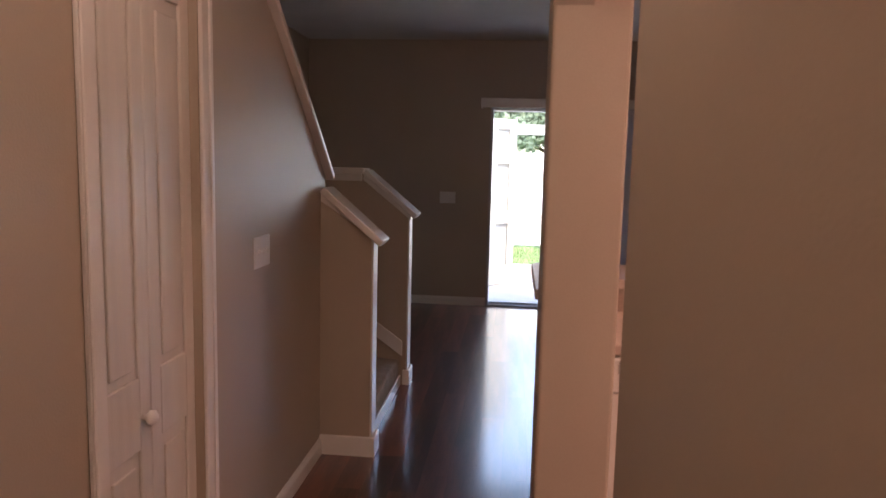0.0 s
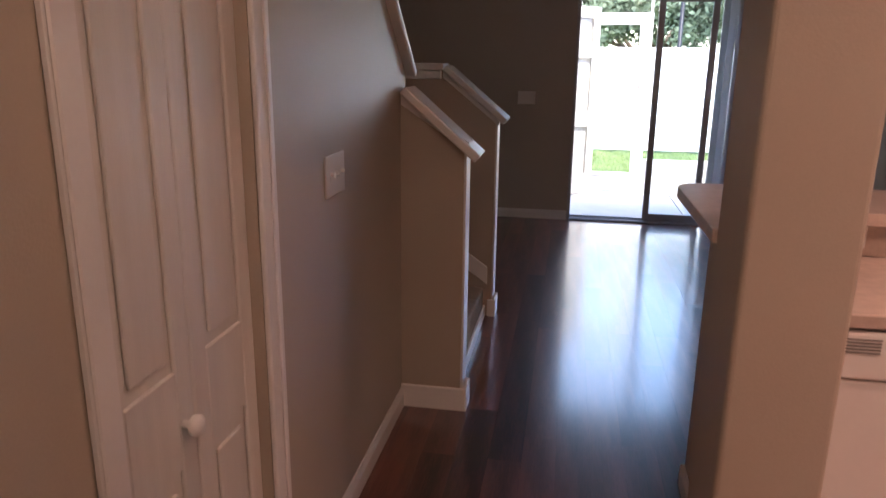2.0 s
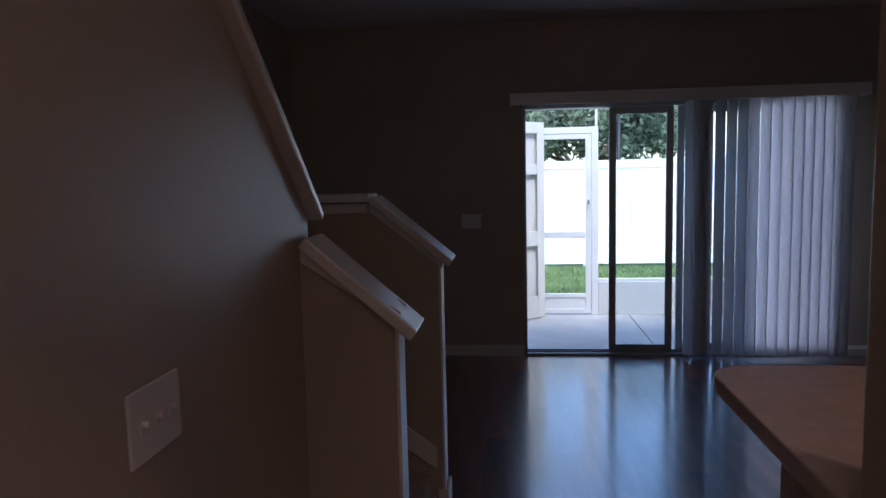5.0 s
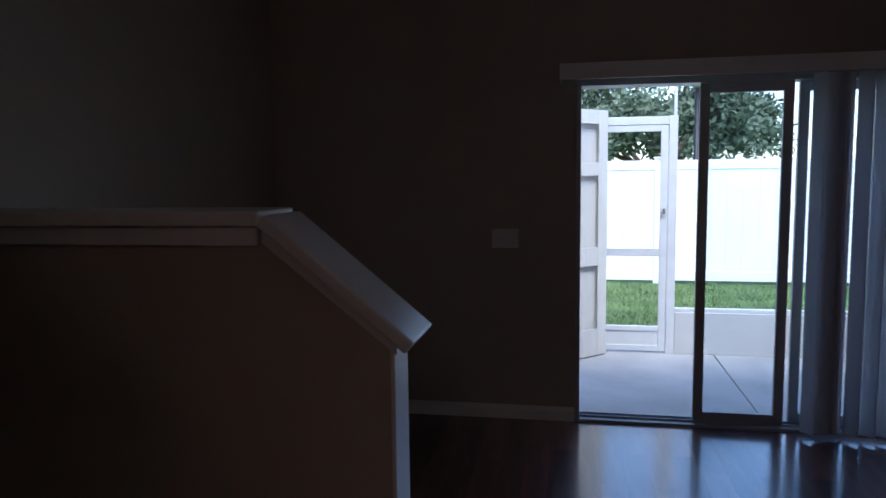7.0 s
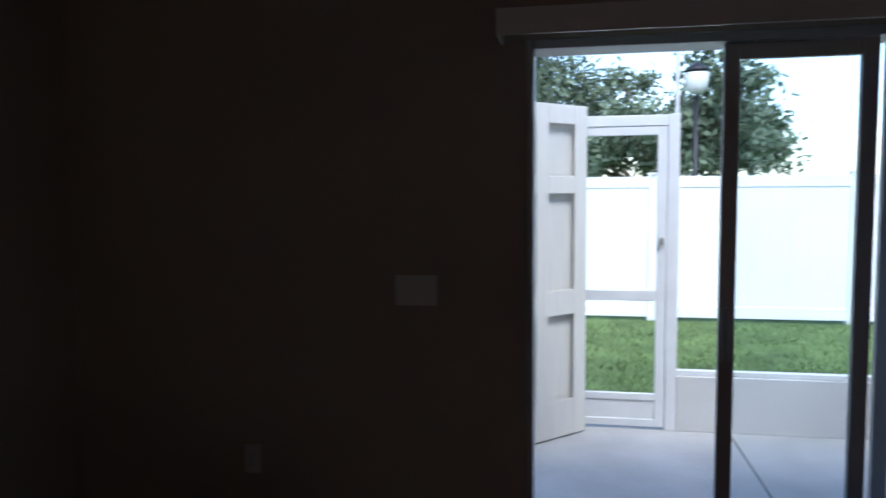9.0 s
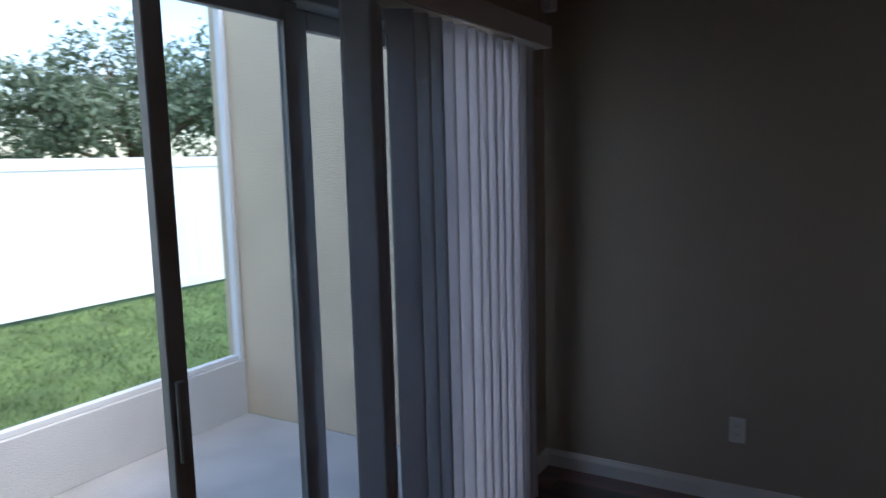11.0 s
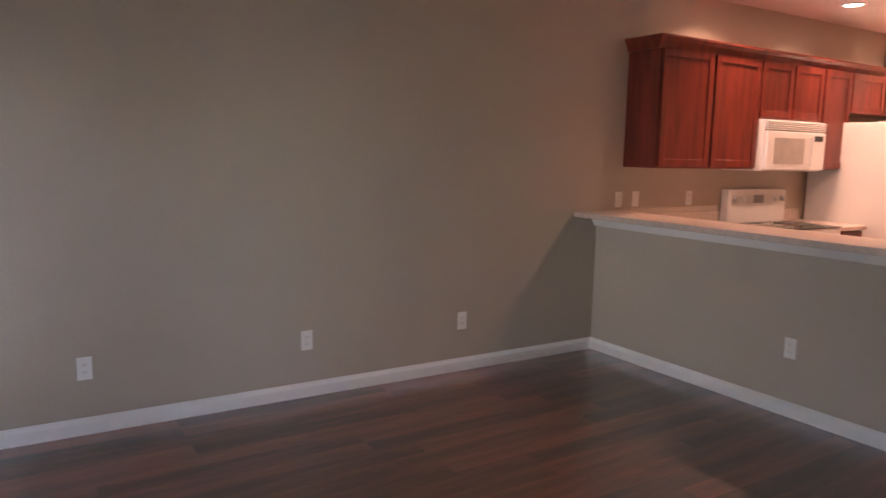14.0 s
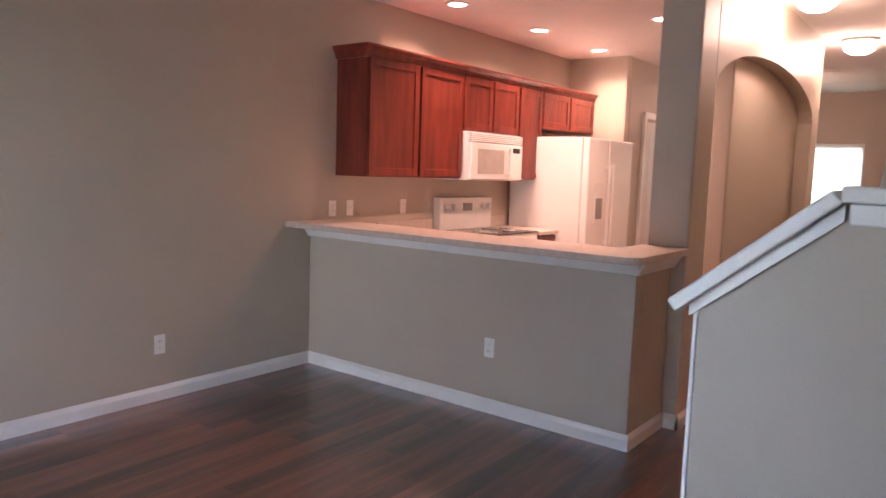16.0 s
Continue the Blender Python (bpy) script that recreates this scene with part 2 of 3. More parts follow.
# wall under the stairs, with its slanted top
YB = 4.475
CY0, CY1, CZ = 2.61, 3.145, 2.05
structure(prism("wall_under_stairs", [(CY1, 0), (YB, 0), (YB, 1.31), (4.56, 1.31), (4.56, 1.40), (CY1, 2.53)], "x", -0.11, 0.0, M_WALL), "beige wall under the stairs with a slanted top")
structure(boxes("wall_hall", [(-0.11, 0, YF, CY0, 0, CEIL), (-0.11, 0, CY0, CY1, CZ, CEIL)], M_WALL), "beige painted hall wall around the closet door")
# slanted cap
def slant_cap(name, p, q, axis, lo, hi, thick, parent=None):
    """A flat rail whose top runs from p to q (run, z), spanning lo to hi across."""
    dx, dz = q[0] - p[0], q[1] - p[1]
    l = math.hypot(dx, dz)
    nx, nz = -dz / l * thick, dx / l * thick
    if nz < 0:
        nx, nz = -nx, -nz
    return prism(name, [p, q, (q[0] + nx, q[1] + nz), (p[0] + nx, p[1] + nz)], axis, lo, hi, M_TRIM, parent, bevel=0.006)
structure(slant_cap("trim", (4.60, 1.385), (3.14, 2.535), "x", -0.15, 0.035, 0.03), "white painted slanted rail on the stair wall", "trim")

# half walls either side of the first steps
def half_wall(name, y0, y1, left, flat):
    xe = 0.254
    pts = [(left, 0), (xe, 0), (xe, 1.14)] + [(0.0 if not flat else -0.04, 1.32 if not flat else 1.395)] + ([(left, 1.395)] if flat else [])
    w = structure(prism(name, pts, "y", y0, y1, M_WALL), "beige half wall beside the stair foot")
    e = 0.045 if flat else 0.04
    over = 0.045
    if flat:
        slant_cap("cap_slope", (-0.04, 1.398), (xe + over, 1.115), "y", y0 - e, y1 + e, 0.035, w)
        slant_cap("cap_flat", (left, 1.398), (-0.035, 1.398), "y", y0 - e, y1 + e, 0.035, w)
        boxes("cap_moulding", [(left, -0.05, y0 - 0.018, y0 - 0.001, 1.35, 1.397), (left, -0.05, y1 + 0.001, y1 + 0.018, 1.35, 1.397)], M_TRIM, w, 0.004)
    else:
        slant_cap("cap_slope", (0.004, 1.325), (xe + over, 1.07), "y", y0 - e, y1 + e, 0.035, w)
    for ys in (y0 - 0.014, y1 + 0.002):
        a = (-0.04, 1.392) if flat else (0.004, 1.318)
        prism("cap_moulding", [(a[0], a[1] - 0.035), (xe + 0.02, 1.105), (xe + 0.02, 1.145), a], "y", ys, ys + 0.012, M_TRIM, w)
    box("end_board", xe + 0.001, xe + 0.012, y0 - 0.004, y1 + 0.004, 0.1, 1.12, M_TRIM, w, 0.002)
    boxes("base", [(0.0 if not flat else xe - 0.02, xe + 0.02, y0 - 0.016, y0 - 0.001, 0, 0.105), (xe + 0.013, xe + 0.028, y0 - 0.016, y1 + 0.016, 0, 0.105), (xe - 0.02 if not flat else left, xe + 0.02, y1 + 0.001, y1 + 0.016, 0, 0.105)], M_TRIM, w, 0.004)
    return w
half_wall("half_wall_near", YB, YB + 0.095, 0.0, False)
FY = 5.655
half_wall("half_wall_far", FY, FY + 0.12, XL, True)

# stairs: three risers, a landing, then the flight above the closet
stair = empty("staircase", 0, 5, 0, "beige carpeted staircase rising between two half walls", "stairs")
for k, (xa, z) in enumerate(((0.21, 0.18), (-0.05, 0.36), (-0.31, 0.54))):
    x_end = XL + 0.002
    box("step", x_end, xa, YB + 0.118, FY - 0.003, 0.002 if k == 0 else z - 0.178, z, M_CARPET, stair, 0.018, 3)
for k in range(1, 10):
    y1 = YB + 0.10 - (k - 1) * 0.245
    box("step", XL + 0.002, -0.115, y1 - 0.30, y1, 0.54 + (k - 1) * 0.187, 0.54 + k * 0.187, M_CARPET, stair, 0.018, 3)
slant = prism("skirt", [(0.23, 0.20), (0.23, 0.30), (-0.15, 0.57), (-0.15, 0.47)], "y", FY - 0.016, FY - 0.002, M_TRIM, stair)
box("toe_board", 0.212, 0.224, YB + 0.12, FY - 0.01, 0.0, 0.07, M_TRIM, stair, 0.002)

# closet with a bifold door
def bifold(width, height, label):
    root = empty("bifold_door", 0, 0, 0, label, "door")
    leaf = width / 2 - 0.004
    for k in range(2):
        y0 = k * (width / 2) + 0.002
        p = box("leaf", -0.034, -0.006, y0, y0 + leaf, 0.012, height, M_DOOR, root, 0.003)
        st = 0.055
        rails = [(0.0, 0.20), (0.69, 0.90), (height - 0.13, height)]
        boxes("stile", [(-0.006, 0.004, y0, y0 + st, 0.012, height), (-0.006, 0.004, y0 + leaf - st, y0 + leaf, 0.012, height)] + [(-0.006, 0.004, y0 + st, y0 + leaf - st, a + 0.012, b) for a, b in rails], M_DOOR, root, 0.003)
        for a, b in ((0.20, 0.69), (0.90, height - 0.13)):
            box("panel", -0.006, 0.003, y0 + st + 0.022, y0 + leaf - st - 0.022, a + 0.025, b - 0.025, M_DOOR, root, 0.009, 2)
    lathe("knob", [(0.008, 0), (0.008, 0.012), (0.019, 0.02), (0.021, 0.032), (0.012, 0.04), (0.002, 0.042)], (0.003, width / 2 - 0.045, 0.79), M_PLASTIC, root, "x", 16)
    return root
bd = bifold(CY1 - CY0, CZ - 0.03, "off-white panelled bifold closet door, closed, with a round knob")
bd.location = (-0.03, CY0, 0)

def casing_y(x, side, y0, y1, ztop, w=0.062):
    """Moulded casing round an opening in a wall facing x."""
    t1, t2 = side * 0.013, side * 0.02
    bx = [(x, x + t1, y0 - w, y0, 0, ztop + w), (x, x + t1, y1, y1 + w, 0, ztop + w), (x, x + t1, y0, y1, ztop, ztop + w)]
    bx += [(x + t1, x + t2, y0 - w, y0 - w + 0.02, 0, ztop + w), (x + t1, x + t2, y1 + w - 0.02, y1 + w, 0, ztop + w), (x + t1, x + t2, y0 - w, y1 + w, ztop + w - 0.02, ztop + w)]
    return structure(boxes("trim", bx, M_TRIM, None, 0.003), "off-white moulded door casing", "trim")
casing_y(0.001, 1, CY0, CY1, CZ)

# hall side: column, arch wall and inner partition
HX = 1.03
structure(box("column", HX, 1.265, 3.285, 3.565, 0, CEIL, M_WALL, None, 0.012, 3), "beige painted square column at the kitchen", "column")
def arch_wall(x0, x1, y0, y1, spring, rise, ya, yb):
    n = 20
    arc = [((y0 + y1) / 2 - (y1 - y0) / 2 * math.cos(math.pi * i / n), spring + rise * math.sin(math.pi * i / n)) for i in range(n + 1)]
    verts, faces = [], []
    for y, z in arc:
        verts += [(x0, y, z), (x0, y, CEIL), (x1, y, z), (x1, y, CEIL)]
    for i in range(n):
        a, b = 4 * i, 4 * i + 4
        faces += [(a, b, b + 1, a + 1), (a + 2, a + 3, b + 3, b + 2), (a, a + 2, b + 2, b), (a + 1, b + 1, b + 3, a + 3)]
    faces += [(0, 1, 3, 2), (4 * n, 4 * n + 2, 4 * n + 3, 4 * n + 1)]
    w = mesh_object("wall_arch", verts, faces, M_WALL)
    boxes("jamb", [(x0, x1, ya, y0, 0, CEIL)], M_WALL, w)
    return structure(w, "beige hall wall with a wide arched opening")
arch_wall(HX, 1.15, 0.55, 3.285, 1.95, 0.33, 0.30, 3.285)
structure(box("wall_partition", 1.155, 1.275, 0.30, 2.50, 0, CEIL, M_WALL, None, 0.01, 2), "beige painted partition behind the arch")

# kitchen back wall and pantry wall
structure(boxes("wall_kitchen", [(2.9, XR, 0.15, 0.26, 0, CEIL), (2.9, 3.0, YF, 0.15, 0, CEIL)], M_WALL, None, 0.006), "beige painted kitchen wall beside the fridge")

# peninsula
PX, PY = 1.115, 4.062
structure(boxes("wall_peninsula", [(PX, XR, PY - 0.12, PY, 0, 1.01), (PX, PX + 0.12, 3.567, PY - 0.12, 0, 1.01)], M_WALL, None, 0.004), "beige half wall of the breakfast bar")

for args in (("y", XR, PY, YS, -1), ("x", YS, XL, SX0, -1), ("x", YS, SX1, XR, -1), ("y", XL, FY + 0.12, YS, 1), ("x", PY, PX - 0.014, XR, 1), ("y", PX, 3.567, PY, -1), ("y", 0.0, CY1 + 0.07, YB - 0.016, 1), ("y", 0.0, YF, CY0 - 0.07, 1), ("y", HX, 3.271, 3.579, -1), ("x", 3.565, HX - 0.014, PX - 0.015, 1), ("x", 3.285, HX - 0.014, 1.265, -1), ("y", HX, 0.30, 0.55, -1), ("y", 1.155, 0.55, 2.50, -1)):
    baseboard(*args)

def bar_top():
    z0, z1 = 1.012, 1.05
    r, x0, y1 = 0.10, 1.02, 4.29
    pts = [(XR - 0.001, 3.86), (XR - 0.001, y1)]
    pts += [(x0 + r - r * math.sin(a), y1 - r + r * math.cos(a)) for a in [i * math.pi / 16 for i in range(9)]]
    pts += [(x0, 3.567), (1.30, 3.567), (1.30, 3.86)]
    ob = prism("bar_top", pts, "z", z0, z1, M_COUNTER, None, 0.004)
    prof = [(0.0, 0.94), (0.02, 0.94), (0.05, 0.99), (0.065, 1.01), (0.0, 1.01)]
    prism("moulding", [(PY + 0.001 + a, b) for a, b in prof], "x", PX - 0.03, XR - 0.002, M_TRIM, ob)
    verts = [(PX - 0.001 - a, y, b) for y in (3.57, PY + 0.03) for a, b in prof]
    n = len(prof)
    mesh_object("moulding", verts, [tuple(range(n)), tuple(range(2 * n - 1, n - 1, -1))] + [(i, (i + 1) % n, n + (i + 1) % n, n + i) for i in range(n)], M_TRIM, ob)
    return tagged(ob, "pinkish beige laminate breakfast bar top with white moulding", "bar counter")
bar_top()

# ---- sliding door ----
def panel_frame(name, x0, x1, y0, y1, z0, z1, w, mat, parent):
    return boxes(name, [(x0, x0 + w, y0, y1, z0, z1), (x1 - w, x1, y0, y1, z0, z1), (x0 + w, x1 - w, y0, y1, z0, z0 + w), (x0 + w, x1 - w, y0, y1, z1 - w, z1)], mat, parent, 0.003)
slider = structure(boxes("door_1", [(SX0, SX0 + 0.03, YS - 0.012, YS + 0.15, 0, SZ), (SX1 - 0.03, SX1, YS - 0.012, YS + 0.15, 0, SZ), (SX0 + 0.03, SX1 - 0.03, YS - 0.012, YS + 0.15, SZ - 0.035, SZ), (SX0 + 0.03, SX1 - 0.03, YS - 0.012, YS + 0.15, 0.0, 0.022), (SX0 + 0.03, SX1 - 0.03, YS + 0.03, YS + 0.036, 0.022, 0.035), (SX0 + 0.03, SX1 - 0.03, YS + 0.09, YS + 0.096, 0.022, 0.035)], M_ALU, None, 0.003), "grey aluminium sliding glass door, one side slid open", "sliding door")
panel_frame("sliding_frame", 1.362, 1.865, YS + 0.02, YS + 0.05, 0.036, SZ - 0.037, 0.055, M_ALU, slider)
panel_frame("fixed_frame", 1.905, SX1 - 0.032, YS + 0.07, YS + 0.10, 0.036, SZ - 0.037, 0.055, M_ALU, slider)
for a, b, y in ((1.417, 1.81, YS + 0.035), (1.96, SX1 - 0.09, YS + 0.085)):
    g = box("pane", a, b, y, y + 0.005, 0.09, SZ - 0.09, M_GLASS, slider)
    g.visible_shadow = False
box("handle", 1.372, 1.397, YS + 0.005, YS + 0.02, 0.88, 1.08, M_ALU, slider, 0.004)

blind = empty("vertical_blind", 2.5, 8.35, 2.1, "white vinyl vertical blind, half drawn across the sliding door", "blind")
valance = boxes("valance", [(0.575, 3.25, 8.235, 8.247, 2.035, 2.125), (0.575, 0.587, 8.247, YS - 0.002, 2.035, 2.125), (3.238, 3.25, 8.247, YS - 0.002, 2.035, 2.125), (0.587, 3.238, 8.247, YS - 0.002, 2.11, 2.123)], M_TRIM, blind, 0.002)
tagged(valance, "off-white painted valance board")

def slat():
    n, w, h = 8, 0.089, 2.0
    verts = []
    for z in (0.0, h):
        for i in range(n + 1):
            u = i / n - 0.5
            verts.append((u * w, 0.016 * (0.25 - u * u), z))
    for z in (0.0, h):
        for i in range(n + 1):
            u = i / n - 0.5
            verts.append((u * w, 0.016 * (0.25 - u * u) - 0.0012, z))
    m = n + 1
    faces = []
    for i in range(n):
        faces += [(i, i + 1, m + i + 1, m + i), (2 * m + i, 3 * m + i, 3 * m + i + 1, 2 * m + i + 1)]
    faces += [(0, m, 3 * m, 2 * m), (n, 2 * m + n, 3 * m + n, m + n)]
    ob = mesh_object("slat", verts, faces, M_SLAT, None, True)
    return ob
first = slat()
rng = random.Random(5)
xs = [1.955, 2.035, 2.05, 2.075, 2.10]
angles = [-58, -8, -4, -10, -6]
x = 2.185
while x < 3.20:
    xs.append(x)
    angles.append((-50 if x < 2.65 else -22) + rng.uniform(-6, 6))
    x += 0.084 if x < 2.65 else 0.074
for i, (x, a) in enumerate(zip(xs, angles)):
    m = pose(x, 8.30 + (0.012 * i if i < 5 else 0.002 * (i % 3)), 0.035, 0, 0, a)
    one = first if i == 0 else new("slat", first.data)
    one.matrix_basis = m
    adopt(one, blind)

# ---- patio ----
PZ = -0.10
structure(boxes("patio_slab", [(0.2, 1.875, YS + 0.165, 10.75, PZ - 0.2, PZ), (1.885, 3.64, YS + 0.165, 10.75, PZ - 0.2, PZ)], M_CONC, None, 0.004), "grey concrete patio slab with a joint", "patio")
structure(box("patio_wall_east", 3.64, 3.79, YS + 0.165, 10.75, PZ, 2.62, M_STUCCO), "beige stucco patio wall", "wall")
structure(boxes("patio_wall_west", [(0.20, 0.35, YS + 0.165, 9.16, PZ, 2.62), (0.20, 0.35, 9.98, 10.75, PZ, 2.62), (0.20, 0.35, 9.16, 9.98, 2.08, 2.62)], M_STUCCO), "beige stucco patio wall with a storage doorway", "wall")
KY = 10.60
structure(box("knee_wall", 1.54, 3.64, KY, KY + 0.12, PZ, 0.275, M_KNEE, None, 0.004), "low white stucco patio wall", "wall")
enc = empty("patio_screen_frame", 1.5, KY, PZ, "white aluminium screen enclosure framing on the patio", "screen enclosure")
for b in [(1.465, 1.538, KY, KY + 0.05, PZ, 2.005), (1.505, 1.53, KY + 0.01, KY + 0.035, 2.006, 2.57), (3.59, 3.635, KY, KY + 0.05, 0.278, 2.62), (0.42, 0.47, KY, KY + 0.05, PZ, 2.62)]:
    box("post", *b, M_FRAMEW, enc, 0.003)
for b in [(1.54, 3.59, KY + 0.02, KY + 0.07, 0.277, 0.31), (0.47, 3.59, KY, KY + 0.05, 2.57, 2.618), (0.47, 1.464, KY, KY + 0.05, 1.93, 2.0)]:
    box("rail", *b, M_FRAMEW, enc, 0.003)
sd = empty("screen_door", 0.98, KY, PZ, "white framed screen door with a kick plate, closed", "door")
boxes("frame", [(0.66, 0.72, KY + 0.005, KY + 0.035, PZ + 0.02, 1.925), (1.40, 1.46, KY + 0.005, KY + 0.035, PZ + 0.02, 1.925), (0.72, 1.40, KY + 0.005, KY + 0.035, 1.87, 1.925), (0.72, 1.40, KY + 0.005, KY + 0.035, 0.775, 0.845), (0.72, 1.40, KY + 0.005, KY + 0.035, 0.10, 0.145), (0.72, 1.40, KY + 0.005, KY + 0.035, PZ + 0.02, -0.03)], M_FRAMEW, sd, 0.003)
box("kick_plate", 0.72, 1.40, KY + 0.015, KY + 0.025, -0.03, 0.10, M_FRAMEW, sd)
box("latch", 1.42, 1.44, KY - 0.03, KY + 0.005, 1.15, 1.20, M_GREYP, sd, 0.004)

def panel_door(width, height, label, mat):
    root = empty("panel_door", 0, 0, 0, label, "door")
    box("leaf", 0, width, 0.0008, 0.0432, 0, height, mat, root, 0.002)
    st, mid = 0.11, 0.10
    cols = [(st, width / 2 - mid / 2), (width / 2 + mid / 2, width - st)]
    rows = [(0.24, 0.80), (0.96, 1.58), (1.69, height - 0.12)]
    for yy in (0.0, 0.038):
        bx = [(0, st, yy, yy + 0.006, 0, height), (width - st, width, yy, yy + 0.006, 0, height), (width / 2 - mid / 2, width / 2 + mid / 2, yy, yy + 0.006, 0, height)]
        edges = [(0, 0.24), (0.80, 0.96), (1.58, 1.69), (height - 0.12, height)]
        for c0, c1 in cols:
            bx += [(c0, c1, yy, yy + 0.006, a, b) for a, b in edges]
        boxes("rail", bx, mat, root, 0.002)
        for c0, c1 in cols:
            for a, b in rows:
                box("panel", c0 + 0.009, c1 - 0.009, yy, yy + 0.0065, a + 0.009, b - 0.009, mat, root, 0.003)
    lathe("knob", [(0.026, 0), (0.026, 0.006), (0.01, 0.012), (0.01, 0.03), (0.026, 0.045), (0.022, 0.062), (0.004, 0.066)], (width - 0.065, -0.0, 0.93), M_BRASS, root, "y", 16)
    root.children[-1].matrix_basis = Matrix.Diagonal((1, -1, 1, 1))
    return root
sdoor = panel_door(0.78, 2.14, "cream six-panel storage door standing open on the patio", M_DOOR)
sdoor.matrix_basis = pose(0.36, 9.98, PZ + 0.012, 0, 0, 45)

# ---- outside ----
GZ = -0.16
structure(box("ground", -400, 400, 10.72, 900, GZ - 0.3, GZ, M_GRASS), "mown green lawn", "ground")
FNY = 15.2
fence = empty("vinyl_fence", 0, FNY, GZ, "tall white vinyl privacy fence beyond the lawn", "fence")
for k in range(-5, 8):
    xa = k * 2.4 + 1.9
    box("post", xa - 0.065, xa + 0.065, FNY - 0.012, FNY + 0.10, GZ, 1.735, M_VINYL, fence, 0.006)
    lathe("post_cap", [(0.094, 0.0), (0.094, 0.01), (0.05, 0.018), (0.002, 0.02)], (xa, FNY + 0.035, 1.735), M_VINYL, fence, "z", 4)
    box("rail", xa + 0.066, xa + 2.334, FNY, FNY + 0.05, 1.56, 1.70, M_VINYL, fence, 0.004)
    box("rail", xa + 0.066, xa + 2.334, FNY, FNY + 0.05, GZ + 0.05, GZ + 0.2, M_VINYL, fence, 0.004)
    boxes("board", [(xa + 0.068 + j * 0.2266, xa + 0.066 + (j + 1) * 0.2266 - 0.0002, FNY + 0.012, FNY + 0.034, GZ + 0.2, 1.56) for j in range(10)], M_VINYL, fence)

def tree(x, y, height, spread, seed, label):
    r = random.Random(seed)
    root = empty("tree", x, y, GZ, label, "tree")
    verts, faces = [], []

    def limb(p, q, ra, rb, n=7):
        p, q = Vector(p), Vector(q)
        d = (q - p).normalized()
        u = d.orthogonal().normalized()
        v = d.cross(u)
        base = len(verts)
        for c, rr in ((p, ra), ((p + q) / 2 + u * ra * 0.4, (ra + rb) / 2), (q, rb)):
            for k in range(n):
                a = 2 * math.pi * k / n
                verts.append(tuple(c + (u * math.cos(a) + v * math.sin(a)) * rr))
        for i in range(2):
            for k in range(n):
                j = (k + 1) % n
                faces.append((base + i * n + k, base + i * n + j, base + (i + 1) * n + j, base + (i + 1) * n + k))
    top = (0.2, 0, height * 0.36)
    limb((0, 0, 0), top, 0.2, 0.13)
    tips = []
    for i in range(11):
        a = i * 2.4 + r.uniform(-0.3, 0.3)
        l = spread * r.uniform(0.45, 0.8)
        s = Vector(top) * r.uniform(0.7, 1.0)
        q = s + Vector((math.cos(a) * l, math.sin(a) * l, height * r.uniform(0.08, 0.42)))
        limb(s, q, 0.075, 0.03)
        tips.append(q)
        for j in range(3):
            b = a + r.uniform(-0.9, 0.9)
            q2 = q.lerp(s, r.uniform(0, 0.5)) + Vector((math.cos(b), math.sin(b), r.uniform(-0.1, 0.7))) * spread * 0.32
            limb(q.lerp(s, 0.3), q2, 0.03, 0.01, 5)
            tips.append(q2)
    trunk = mesh_object("trunk", verts, faces, M_BARK, root, True)
    trunk.matrix_parent_inverse = Matrix.Identity(4)
    lv, lf = [], []
    for tip in tips:
        for c in range(4):
            cc = tip + Vector((r.gauss(0, 1), r.gauss(0, 1), r.gauss(0, 0.7))) * spread * 0.16
            for k in range(95):
                p = cc + Vector((r.gauss(0, 1), r.gauss(0, 1), r.gauss(0, 0.75))) * spread * 0.085
                u = Vector((r.gauss(0, 1), r.gauss(0, 1), r.gauss(0, 1))).normalized() * 0.085
                v = Vector((r.gauss(0, 1), r.gauss(0, 1), r.gauss(0, 1))).normalized() * 0.045
                b = len(lv)
                lv += [tuple(p - u), tuple(p + v), tuple(p + u), tuple(p - v)]
                lf.append((b, b + 1, b + 2, b + 3))
    me = bpy.data.meshes.new("crown")
    me.from_pydata(lv, [], lf)
    me.materials.append(M_LEAF)
    crown = new("crown", me)
    crown.parent = root
    tagged(crown, "small grey-green leaves in loose clumps", kind="stuff")
    return root
tree(2.3, 20.5, 5.2, 2.25, 3, "broad green oak tree beyond the fence")
tree(-1.6, 23.5, 8.2, 3.6, 4, "tall green oak tree beyond the fence")
tree(10.7, 21.5, 6.2, 3.1, 8, "spreading green oak tree beyond the fence")

# lantern on a pole beyond the fence
lan = empty("street_lantern", 2.78, 17.5, GZ, "black post lantern with a pale head beyond the fence", "street lamp")
lathe("pole", [(0.09, 0), (0.06, 0.3), (0.045, 0.5), (0.04, 3.15)], (2.78, 17.5, GZ), M_LAMPBLACK, lan, "z", 12)
lathe("head", [(0.10, 0), (0.16, 0.08), (0.19, 0.30), (0.17, 0.32)], (2.78, 17.5, GZ + 3.2), M_FROST, lan, "z", 14)
lathe("hood", [(0.20, 0), (0.16, 0.06), (0.06, 0.12), (0.01, 0.16)], (2.78, 17.5, GZ + 3.53), M_LAMPBLACK, lan, "z", 14)

# ---- kitchen ----


